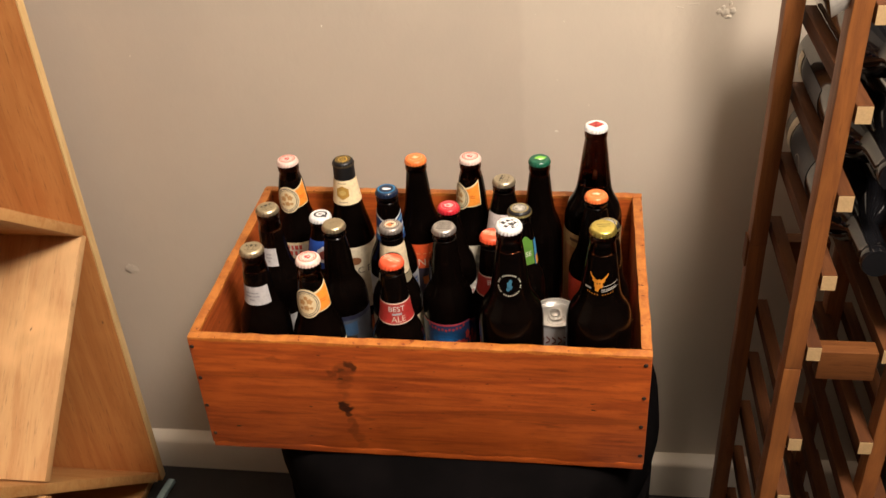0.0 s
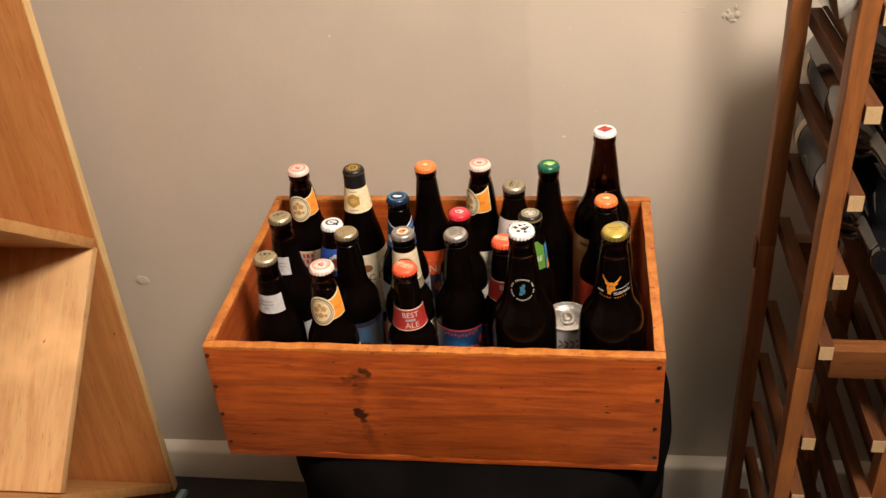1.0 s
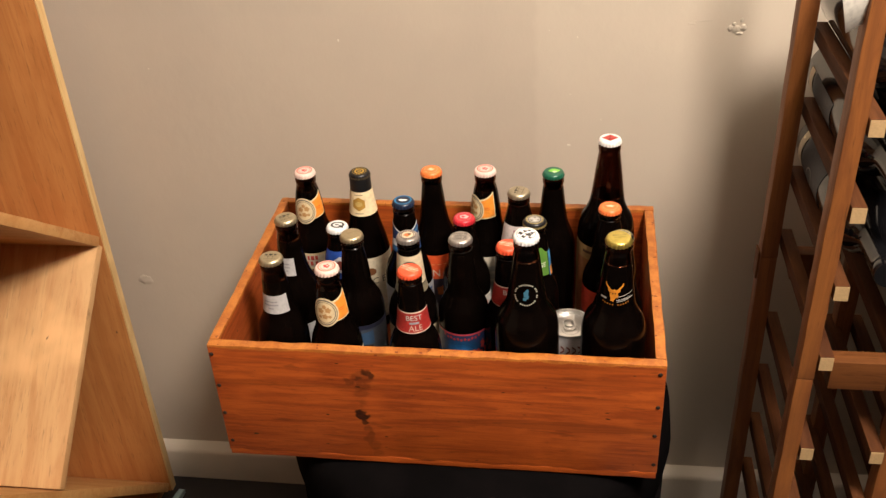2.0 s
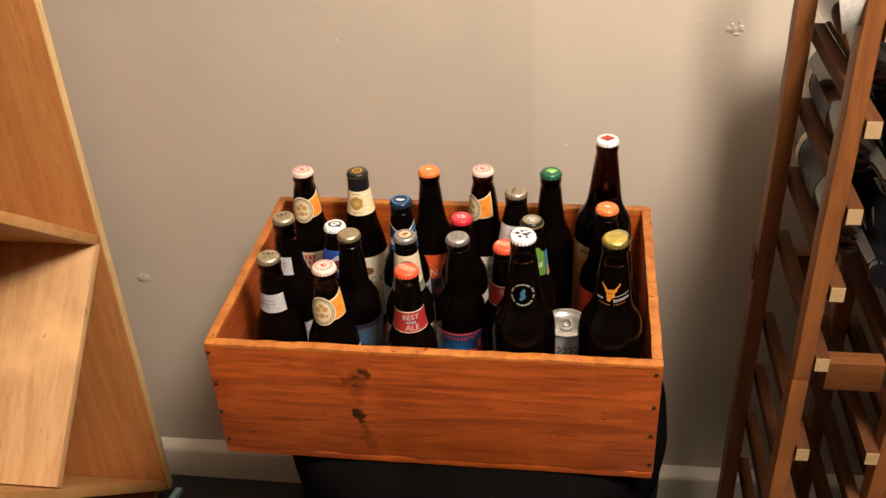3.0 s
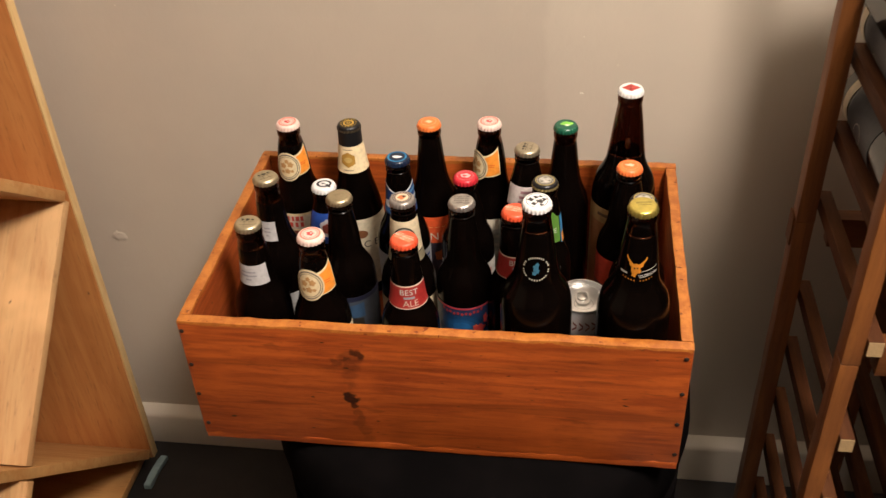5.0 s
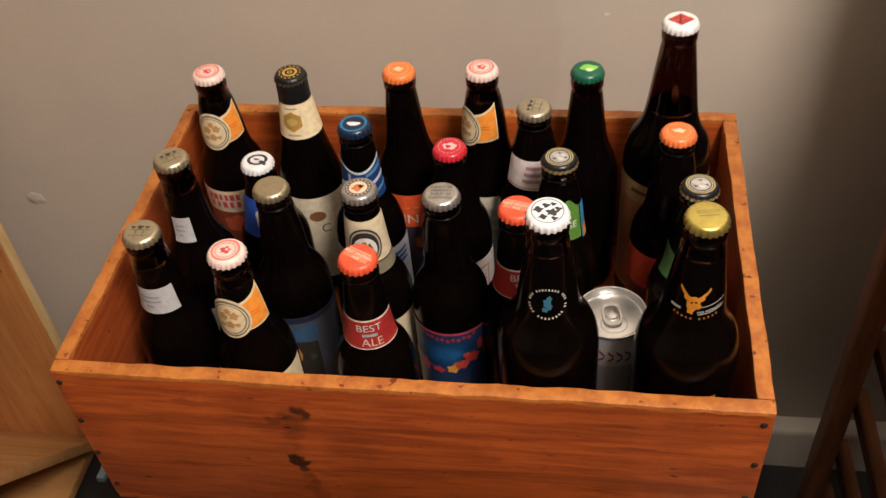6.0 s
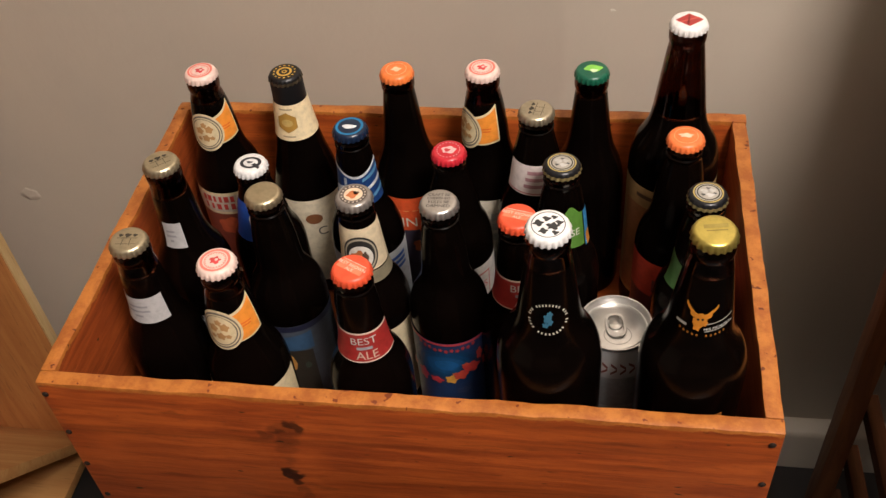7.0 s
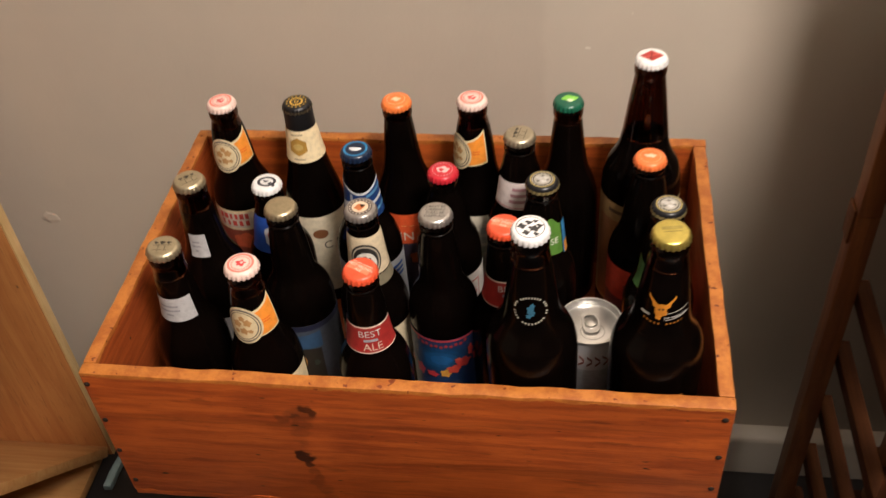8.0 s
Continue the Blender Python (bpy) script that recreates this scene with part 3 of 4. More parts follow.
part("label_emblem", oval(t, -4, h - 0.0365, 17, 0.0036, 0.0013, 0, 24, 3), ink((0.60, 0.42, 0.14), 0.4), lab)
part("label_writing", bars_round(t, -4, h - 0.0245, (44,), 0.0013, 0.001, 0.0011), ink((0.40, 0.32, 0.2)), lab)
part("label_writing", bars_round(t, -4, h - 0.0505, (36,), 0.0013, 0.001, 0.0011), ink((0.40, 0.32, 0.2)), lab)
lab = part("body_label", wrapped(t, -75, 100, 0.02, h - 0.113, 0.0004, nu=36), ink((0.66, 0.58, 0.42)), ob, "cream body label")
part("label_writing", letters_round(t, "C E", 36, h - 0.150, 0.014), ink((0.06, 0.05, 0.05)), lab)
part("label_emblem", oval(t, 16, h - 0.134, 14, 0.006, 0.0007, 0, 18, 2), ink((0.20, 0.08, 0.03)), lab)

ob, t, h = bottle(0.2212, 0.2637, 0.7740, "slim", "brown bottle with orange cap and red body label", fill=0.93)
c, z = cap(ob, h, (0.80, 0.20, 0.045), label="orange crown cap with pale emblem")
part("cap_print", disc(0.0084, z, 0.0080), ink((0.88, 0.52, 0.30)), c)
part("cap_emblem", disc(0.0040, z, 0, 24, 0.7, wave=0.22, turns=4), ink((0.88, 0.55, 0.35)), c)
lab = part("body_label", wrapped(t, -80, 95, 0.02, h - 0.109, 0.0004, nu=36), ink((0.74, 0.10, 0.025)), ob, "bright red body label")
part("label_writing", letters_round(t, "PUMPKIN", -40, h - 0.137, 0.0150), ink((0.80, 0.74, 0.62)), lab)
part("label_band", bars_round(t, 0, h - 0.1235, (120,), 0.0007, 0.001, 0.0006), ink((0.85, 0.45, 0.2)), lab)
part("label_picture", wrapped(t, -70, 85, 0.022, h - 0.150, 0.0006, top=ring_wave(0.004)), ink((0.05, 0.04, 0.06)), lab)
part("label_picture", oval(t, 22, h - 0.165, 16, 0.008, 0.0009, 0, 20, 3, 0.15), ink((0.55, 0.13, 0.03)), lab)

ob = orange_oval_bottle(0.2903, 0.2661, 0.7754, -52, False)
t = Turned([(0.0305, 0.0), (0.0305, 0.2)])
lab = part("body_label", wrapped(t, -30, 100, 0.025, 0.130, 0.0005), ink((0.62, 0.56, 0.44)), ob, "cream body label")
part("label_writing", bars_round(t, 22, 0.107, (26, 24, 26), 0.008, 0.004, 0.0008), ink((0.42, 0.40, 0.34)), lab)

ob, t, h = bottle(0.3364, 0.2180, 0.7723, "stubby", "dark bottle with pinkish typed neck label", lean=(0.5, 0))
gold_cap(ob, h, (0.55, 0.48, 0.34), turn=80)
lab = part("neck_label", wrapped(t, -70, 80, h - 0.064, h - 0.037, 0.0004, nu=32), ink((0.66, 0.58, 0.55), 0.6), ob, "pinkish white neck label with typed lines")
part("label_writing", bars_round(t, 8, h - 0.045, (48, 56, 62), 0.0032, 0.0030, 0.0007), ink((0.38, 0.20, 0.22), 0.7), lab)
part("label_writing", wrapped(t, -66, 76, h - 0.0627, h - 0.0617, 0.0007, nu=24, nv=1), ink((0.45, 0.15, 0.15)), lab)

ob, t, h = bottle(0.3765, 0.2786, 0.7667, "slim", "brown bottle with dark green cap", fill=0.91)
c, z = cap(ob, h, (0.012, 0.10, 0.055), 0.3, label="dark green crown cap with leaf-green print")
part("cap_print", disc(0.0072, z, 0, 28, 0.62, (0.001, 0.001), 0.12, 4), ink((0.24, 0.60, 0.08)), c)
part("cap_print", disc(0.0030, z + 0.0001, 0, 16, 0.7, (0.0016, -0.0022), 0.2, 3), ink((0.60, 0.75, 0.45)), c)

ob, t, h = bottle(0.4449, 0.2551, 0.8272, "bomber", "tall brown bottle with white cap, beer below its neck", fill=0.74)
c, z = cap(ob, h, (0.78, 0.76, 0.73), label="white crown cap with red diamond")
part("cap_print", quad([(0.0102, 0.0005), (0.0, 0.0083), (-0.0102, -0.0005), (0.0, -0.0083)], z), ink((0.38, 0.035, 0.03)), c)
part("cap_print", quad([(0.0075, 0.0028), (0.0065, 0.0040), (-0.0070, -0.0026), (-0.0060, -0.0038)], z + 0.0001), ink((0.55, 0.10, 0.07)), c)
part("cap_print", quad([(0.0010, 0.0070), (0.0, 0.0078), (-0.0020, -0.0062), (-0.0006, -0.0070)], z + 0.0001), ink((0.22, 0.015, 0.015)), c)
lab = part("body_label", wrapped(t, -85, 90, 0.03, h - 0.135, 0.0004, nu=36), ink((0.40, 0.25, 0.10)), ob, "tan body label with dark writing")
part("label_writing", bars_round(t, -30, h - 0.146, (40,), 0.004, 0.002, 0.0008), ink((0.10, 0.05, 0.03)), lab)
part("label_picture", wrapped(t, -70, 60, 0.035, h - 0.155, 0.0007), ink((0.32, 0.13, 0.05)), lab)
part("label_picture", bars_round(t, -32, h - 0.180, (7, 7, 7), 0.016, 0.001, 0.0010), ink((0.55, 0.10, 0.04)), lab)

# second row
ob, t, h = white_label_bottle(0.0585, 0.1509, 0.7674, -28, 26, 40, 0.046, 0.024)
part("body_label", wrapped(t, -20, 85, 0.03, h - 0.138, 0.0005), ink((0.55, 0.55, 0.55)), ob, "white body label")

ob, t, h = bottle(0.1082, 0.1954, 0.7296, "stubby", "short bottle with white cap and blue label")
c, z = cap(ob, h, (0.78, 0.77, 0.75), label="white crown cap with black ring emblem")
part("cap_print", disc(0.0088, z, 0.0060, 36, 0.80, (0.0008, 0)), ink((0.03, 0.03, 0.035)), c)
part("cap_print", quad([(0.002, -0.0026), (0.0088, -0.0076), (0.0098, -0.0050), (0.0046, -0.0004)], z + 0.0001), ink((0.03, 0.03, 0.035)), c)
part("cap_print", disc(0.0026, z + 0.0001, 0, 16, 0.5, (0.0, 0.0004), 0.2, 3), ink((0.06, 0.06, 0.07)), c)
lab = part("neck_label", wrapped(t, -60, 80, h - 0.062, h - 0.026, 0.0004), ink((0.02, 0.07, 0.34)), ob, "deep blue neck label with white emblem")
part("label_emblem", oval(t, 8, h - 0.044, 22, 0.011, 0.0007, 0, 20, 3, 0.1), ink((0.66, 0.66, 0.68)), lab)
part("label_emblem", oval(t, 8, h - 0.044, 13, 0.006, 0.0010, 0, 18, 3, 0.1), ink((0.30, 0.07, 0.05)), lab)

ob, t, h = bottle(0.1452, 0.1244, 0.7636, "shouldered", "dark bottle with plain gold cap and scenic label")
gold_cap(ob, h, (0.55, 0.46, 0.29), False)
h -= 0.006
# inks darkened: the shade deep between the bottles is in them
lab = part("body_label", wrapped(t, -70, 100, 0.02, h - 0.105, 0.0004, nu=36), ink((0.075, 0.085, 0.105)), ob, "grey-blue scenic body label")
part("label_band", wrapped(t, -70, 100, h - 0.111, h - 0.105, 0.0007, nu=36, nv=2), ink((0.02, 0.022, 0.05)), lab)
part("label_picture", wrapped(t, -60, 40, h - 0.134, h - 0.114, 0.0007, top=ring_wave(-0.003)), ink((0.045, 0.10, 0.19)), lab)
part("label_picture", wrapped(t, -60, 36, 0.03, h - 0.136, 0.0009, top=ring_wave(0.003)), ink((0.035, 0.028, 0.02)), lab)
part("label_picture", oval(t, 2, h - 0.149, 6, 0.010, 0.0012, 0, 8, 2, 0.1), ink((0.55, 0.26, 0.06)), lab)
part("label_picture", oval(t, 24, h - 0.153, 5, 0.004, 0.0012, 0, 8, 2, 0.1), ink((0.05, 0.07, 0.05)), lab)

ob, t, h = bottle(0.1948, 0.1994, 0.7661, "straight", "dark bottle with blue cap and wavy blue label")
c, z = cap(ob, h, (0.008, 0.018, 0.045), 0.28, label="navy crown cap with light blue ring")
part("cap_print", disc(0.0108, z, 0.0088), ink((0.02, 0.17, 0.36)), c)
part("cap_print", disc(0.0055, z, 0, 24, 0.45, (0, -0.0005), 0.12, 3), ink((0.72, 0.74, 0.76)), c)
lab = part("neck_label", wrapped(t, -95, 95, h - 0.0635, h - 0.0295, 0.0004, nu=40, top=lambda u: 0.005 * math.cos(2 * math.pi * (u - 0.05))), ink((0.012, 0.045, 0.17)), ob, "navy neck label with white waves")
edge = lambda u: 0.005 * math.cos(2 * math.pi * (u - 0.05))
part("label_band", wrapped(t, -95, 95, h - 0.0312, h - 0.0288, 0.0007, nu=40, nv=1, top=edge, low=edge), ink((0.66, 0.68, 0.70)), lab)
part("label_writing", bars_round(t, -22, h - 0.0385, (9, 9, 9), 0.0030, 0.0002, 0.0010), ink((0.36, 0.40, 0.46)), lab)
part("label_emblem", oval(t, -26, h - 0.0495, 36, 0.0056, 0.0010, 0, 26, 3, 0.10), ink((0.70, 0.71, 0.72)), lab)
part("label_emblem", oval(t, 6, h - 0.0465, 9, 0.0036, 0.0011, 0, 16, 2, 0.08), ink((0.70, 0.71, 0.72)), lab)
part("label_band", wrapped(t, -95, 40, h - 0.0625, h - 0.0560, 0.0008, nu=26, nv=2, top=lambda u: 0.003 * math.sin(7 * u), low=lambda u: 0.002 * math.sin(6 * u)), ink((0.03, 0.13, 0.33)), lab)
for k in range(3):
    part("label_band", wrapped(t, 26, 92, h - 0.0600 + 0.0100 * k, h - 0.0572 + 0.0100 * k, 0.0009, nu=16, nv=1, top=lambda u: 0.007 * u, low=lambda u: 0.006 * u), ink((0.10, 0.26, 0.46) if k != 1 else (0.60, 0.63, 0.66)), lab)
lab = part("body_label", wrapped(t, -70, 100, 0.025, h - 0.112, 0.0004), ink((0.55, 0.57, 0.60)), ob, "white body label with blue strokes")
for k in range(3):
    part("label_band", wrapped(t, 40, 78, h - 0.123 - 0.006 * k, h - 0.1195 - 0.006 * k, 0.0007, nu=10, nv=1), ink((0.02, 0.09, 0.38)), lab)

ob, t, h = bottle(0.2688, 0.2055, 0.7404, "stubby", "dark bottle with red cap and cream red-lined label")
c, z = cap(ob, h, (0.52, 0.022, 0.035), 0.28, label="glossy red crown cap with pale print")
part("cap_print", disc(0.0056, z, 0, 28, 0.75, (0.0003, 0.0), 0.14, 5), ink((0.72, 0.48, 0.46)), c)
part("cap_print", disc(0.0024, z + 0.0001, 0, 16, 0.8, (-0.0008, -0.0004), 0.2, 3), ink((0.50, 0.03, 0.04)), c)
part("cap_print", dashes(0.0088, z, 20, 0.0013, 0.0008), ink((0.70, 0.40, 0.40)), c)
lab = part("body_label", wrapped(t, -70, 100, 0.015, h - 0.103, 0.0004, nu=36), ink((0.62, 0.58, 0.52)), ob, "cream body label with red frame")
for a in (28, 62):
    part("label_frame", wrapped(t, a, a + 2.5, 0.03, h - 0.112, 0.0007, nu=2, nv=4), ink((0.50, 0.16, 0.14)), lab)
part("label_frame", wrapped(t, 28, 64, h - 0.114, h - 0.112, 0.0007, nu=10, nv=1), ink((0.50, 0.16, 0.14)), lab)
part("label_writing", letters_round(t, "A S", 45, h - 0.127, 0.011), ink((0.55, 0.10, 0.09)), lab)

ob, t, h = bottle(0.3582, 0.1690, 0.7619, "longneck", "dark bottle with black and gold cap, green label")
c, z = cap(ob, h, (0.02, 0.02, 0.022), 0.3, 0.4, (0.42, 0.34, 0.14), "black crown cap with gold disc")
leaf_cap(c, z)
lab = part("neck_label", wrapped(t, 12, 62, h - 0.064, h - 0.031, 0.0004, top=lambda u: 0.004 * math.sin(5 * u), low=lambda u: -0.003 * u), ink((0.10, 0.24, 0.035)), ob, "leaf-green neck label")
part("label_writing", letters_round(t, "SE", 36, h - 0.051, 0.009), ink((0.75, 0.75, 0.66)), lab)
part("neck_tab", wrapped(t, 66, 92, h - 0.070, h - 0.036, 0.0004), ink((0.05, 0.24, 0.50)), ob, "blue label tab with orange edge")
part("neck_tab", wrapped(t, 70, 92, h - 0.070, h - 0.058, 0.0007), ink((0.65, 0.25, 0.04)), ob)
lab = part("body_label", wrapped(t, -80, 90, 0.02, h - 0.135, 0.0004), ink((0.42, 0.36, 0.05)), ob, "yellow-edged dark body label")
part("label_picture", wrapped(t, -74, 84, 0.022, h - 0.140, 0.0007), ink((0.03, 0.03, 0.025)), lab)

ob, t, h = bottle(0.4471, 0.2036, 0.7618, "longneck", "dark bottle with orange cap and red body label")
c, z = cap(ob, h, (0.82, 0.19, 0.05), label="orange crown cap with pale emblem")
part("cap_emblem", disc(0.0048, z, 0, 24, 0.5, (0, 0.0005), 0.25, 5), ink((0.90, 0.55, 0.38)), c)
part("cap_print", disc(0.0088, z, 0.0084), ink((0.90, 0.42, 0.22)), c)
lab = part("body_label", wrapped(t, -85, 90, 0.02, h - 0.106, 0.0004), ink((0.60, 0.06, 0.03)), ob, "red body label")
part("label_writing", bars_round(t, -26, h - 0.138, (8, 8), 0.014, 0.003, 0.0007), ink((0.14, 0.04, 0.04)), lab)
part("label_picture", wrapped(t, -80, 80, 0.022, h - 0.144, 0.0006), ink((0.16, 0.03, 0.03)), lab)

# front rows
white_label_bottle(0.0620, 0.0710, 0.7641, -72, 60, 4, 0.041, 0.024)
orange_oval_bottle(0.1322, 0.0532, 0.7656, -12)

ob, t, h = bottle(0.2121, 0.1266, 0.7626, "straight", "pale-necked bottle with brown cap and oval label")
c, z = cap(ob, h, (0.34, 0.31, 0.28), 0.34, 0.6, label="grey-brown crown cap with picture disc")
part("cap_print", disc(0.0100, z, 0.0070), ink((0.10, 0.075, 0.06)), c)
part("cap_print", dashes(0.0085, z + 0.0001, 18, 0.0014, 0.0012), ink((0.55, 0.48, 0.40)), c)
part("cap_print", disc(0.0068, z), ink((0.72, 0.55, 0.38)), c)
part("cap_emblem", disc(0.0040, z + 0.0001, 0, 22, 0.9, (-0.0006, -0.0006), 0.2, 4), ink((0.52, 0.16, 0.05)), c)
part("cap_emblem", disc(0.0022, z + 0.0001, 0, 16, 0.8, (0.0018, 0.0016), 0.2, 3), ink((0.08, 0.05, 0.03)), c)
lab = part("neck_label", wrapped(t, -110, 110, h - 0.0580, h - 0.0180, 0.0004, nu=40), ink((0.72, 0.60, 0.40)), ob, "cream neck label with black oval")
part("label_emblem", oval(t, 8, h - 0.0420, 48, 0.0175, 0.0007), ink((0.03, 0.028, 0.025)), lab)
part("label_emblem", oval(t, 8, h - 0.0420, 43, 0.0158, 0.0009, 0.90), ink((0.45, 0.40, 0.30)), lab)
part("label_emblem", oval(t, 8, h - 0.0440, 32, 0.0112, 0.0010), ink((0.74, 0.70, 0.62)), lab)
part("label_emblem", oval(t, 4, h - 0.0455, 21, 0.0082, 0.0012, 0, 20, 3, 0.18), ink((0.46, 0.15, 0.05)), lab)
part("label_emblem", oval(t, 20, h - 0.0440, 8, 0.0055, 0.0013, 0, 16, 3, 0.15), ink((0.10, 0.06, 0.04)), lab)
part("neck_band", wrapped(t, -110, 110, h - 0.0700, h - 0.0590, 0.0004, nu=36, nv=2), ink((0.30, 0.26, 0.17), 0.35, 0.3), ob, "dull gold neck band")
part("body_label", wrapped(t, -75, 105, 0.02, h - 0.115, 0.0004), ink((0.66, 0.55, 0.36)), ob, "cream body label")


def brown_ale(x, y, top, turn):
    ob, t, h = bottle(x, y, top, "straight", "brown bottle with orange-red cap and red neck label")
    c, z = cap(ob, h, (0.70, 0.085, 0.03), 0.4, label="orange-red crown cap with pale writing")
    b = quad([(-0.0100, -0.0034), (0.0100, -0.0034), (0.0094, 0.0044), (-0.0094, 0.0044)], z - 0.00006)
    b.transform(pose(0, 0, 0, 0, 0, turn))
    part("cap_stripe", b, ink((0.78, 0.20, 0.10), 0.4), c)
    for words, yy, size in (("BEST BROWN", 0.0015, 0.0036), ("ALE", -0.0020, 0.0036)):
        b = flat_letters(words, size)
        b.transform(pose(0, 0, z, 0, 0, turn) @ pose(0, yy, 0))
        if words != "ALE":
            for v in b.verts:
                v.co.z = z
        part("cap_writing", b, ink((0.85, 0.62, 0.50)), c, soft=False)
    b = quad([(-0.0094, 0.0046), (0.0094, 0.0046), (0.0092, 0.0050), (-0.0092, 0.0050)], z)
    b.transform(pose(0, 0, 0, 0, 0, turn))
    part("cap_print", b, ink((0.85, 0.62, 0.50)), c)
    lo, hi = h - 0.0715, h - 0.0445
    lab = part("neck_label", wrapped(t, -90, 95, lo, hi, 0.0004, nu=40), ink((0.70, 0.56, 0.46)), ob, "red neck label with pale border and writing")
    part("label_field", wrapped(t, -89, 94, lo + 0.0013, hi - 0.0013, 0.0007, nu=40), ink((0.34, 0.026, 0.022)), lab)
    part("label_writing", letters_round(t, "BEST", 14, h - 0.0520, 0.0092, 0.0012), ink((0.58, 0.56, 0.52)), lab)
    part("label_writing", bars_round(t, 14, h - 0.0598, (36,), 0.0026, 0.001, 0.0010), ink((0.30, 0.33, 0.36)), lab)
    part("label_writing", letters_round(t, "ALE", 18, h - 0.0652, 0.0100, 0.0012), ink((0.62, 0.48, 0.38)), lab)
    return ob


brown_ale(0.2263, 0.0514, 0.7669, -28)
brown_ale(0.3310, 0.1085, 0.7653, -14)

ob, t, h = bottle(0.2758, 0.1159, 0.7693, "shouldered", "dark bottle with silver cap and blue picture label")
c, z = cap(ob, h, (0.60, 0.57, 0.53), 0.3, 0.85, label="silver crown cap with black slogan")
for words, yy, size in (("CRAFT BE", 0.0060, 0.0036), ("CHERISHED", 0.0024, 0.0031), ("RULES BE", -0.0014, 0.0036), ("DAMNED", -0.0054, 0.0040)):
    b = flat_letters(words, size)
    b.transform(pose(0, 0, 0, 0, 0, 2) @ pose(0, yy, z))
    part("cap_writing", b, ink((0.05, 0.045, 0.04)), c, soft=False)
h -= 0.012
lab = part("body_label", wrapped(t, -85, 88, 0.02, h - 0.1030, 0.0004, nu=40), ink((0.010, 0.036, 0.11)), ob, "blue body label with red figure")
part("label_band", wrapped(t, -85, 88, h - 0.1055, h - 0.1030, 0.0007, nu=36, nv=1), ink((0.45, 0.05, 0.06)), lab)
for k, (sa, sz, tone) in enumerate(((50, 0.020, 0.45), (40, 0.015, 0.62), (29, 0.010, 0.85), (18, 0.006, 1.2))):
    part("label_sky", oval(t, -8 + 2 * k, h - 0.1290, sa, sz, 0.0006 + 0.00005 * k, 0, 30, 3, 0.03), ink((0.012 * tone, 0.085 * tone, 0.23 * tone)), lab)
for k in range(11):
    part("label_letter", oval(t, -40 + 8 * k, h - 0.1105 - 0.0011 * (k % 2) + 0.00011 * (k - 5) ** 2, 3.0, 0.0021, 0.0009, 0, 10, 1, 0.3), ink((0.36, 0.035, 0.04)), lab)
for da, dz, sa, sz, col in ((34, -0.1340, 18, 0.008, (0.55, 0.05, 0.04)), (18, -0.1410, 14, 0.007, (0.60, 0.07, 0.04)), (4, -0.1460, 12, 0.0065, (0.72, 0.36, 0.05)), (-18, -0.1480, 14, 0.005, (0.50, 0.04, 0.05)), (-40, -0.1460, 12, 0.010, (0.40, 0.03, 0.06)), (-58, -0.1400, 7, 0.006, (0.34, 0.03, 0.05)), (48, -0.1220, 7, 0.009, (0.55, 0.06, 0.05)), (56, -0.1320, 6, 0.008, (0.42, 0.04, 0.04)), (26, -0.1300, 8, 0.004, (0.60, 0.10, 0.05)), (10, -0.1395, 6, 0.003, (0.65, 0.20, 0.05)), (20, -0.1600, 14, 0.005, (0.03, 0.05, 0.12))):
    part("label_figure", oval(t, da, h + dz, 0.72 * sa, 0.72 * sz, 0.0009 + 0.00002 * abs(da), 0, 20, 3, 0.2), ink(col), lab)

ob, t, h = bottle(0.3560, 0.0381, 0.8265, "bomber", "tall dark bottle with white cap and ring emblem", lean=(0, -4.2), fill=0.90)
c, z = cap(ob, h, (0.78, 0.77, 0.75), 0.35, label="white crown cap with black figures")
part("cap_print", disc(0.0102, z, 0.0096), ink((0.10, 0.10, 0.10)), c)
for sx, sy, r, k in ((-0.0058, 0.0008, 0.0030, 4), (-0.001, 0.0044, 0.0024, 3), (0.0028, -0.0012, 0.0036, 5), (0.0066, 0.0018, 0.0022, 3), (-0.0026, -0.0052, 0.0026, 4), (0.0046, -0.0062, 0.0020, 3), (0.0034, 0.0058, 0.0018, 3)):
    part("cap_print", disc(r, z + 0.0001, 0, 20, 0.75, (sx, sy), 0.3, k), ink((0.03, 0.03, 0.03)), c)
band = h - 0.0635
for i in range(34):
    a = 2 * math.pi * i / 34
    if abs(math.sin(a)) < 0.10 or (i % 9 == 4):
        continue
    bm = bmesh.new()
    corner = []
    for du, dv in ((-0.045, 0.91), (0.035, 0.91), (0.035, 1.05), (-0.045, 1.05)):
        corner.append(bm.verts.new(t.at(2 + 37 * dv * math.cos(a + du), band + 0.0132 * dv * math.sin(a + du), 0.0005)))
    bm.faces.new(corner)
    part("emblem_letter", bm, ink((0.66, 0.62, 0.50)), ob)
for da, dz, sa, sz in ((-1, 0.001, 7, 0.0042), (4, -0.002, 5, 0.003), (-4, -0.005, 6, 0.0022), (4, 0.0048, 5, 0.0026)):
    part("emblem", oval(t, 2 + da, band + dz, sa, sz, 0.0004 + abs(dz) * 0.01, 0, 16, 2, 0.25), ink((0.045, 0.16, 0.25)), ob)

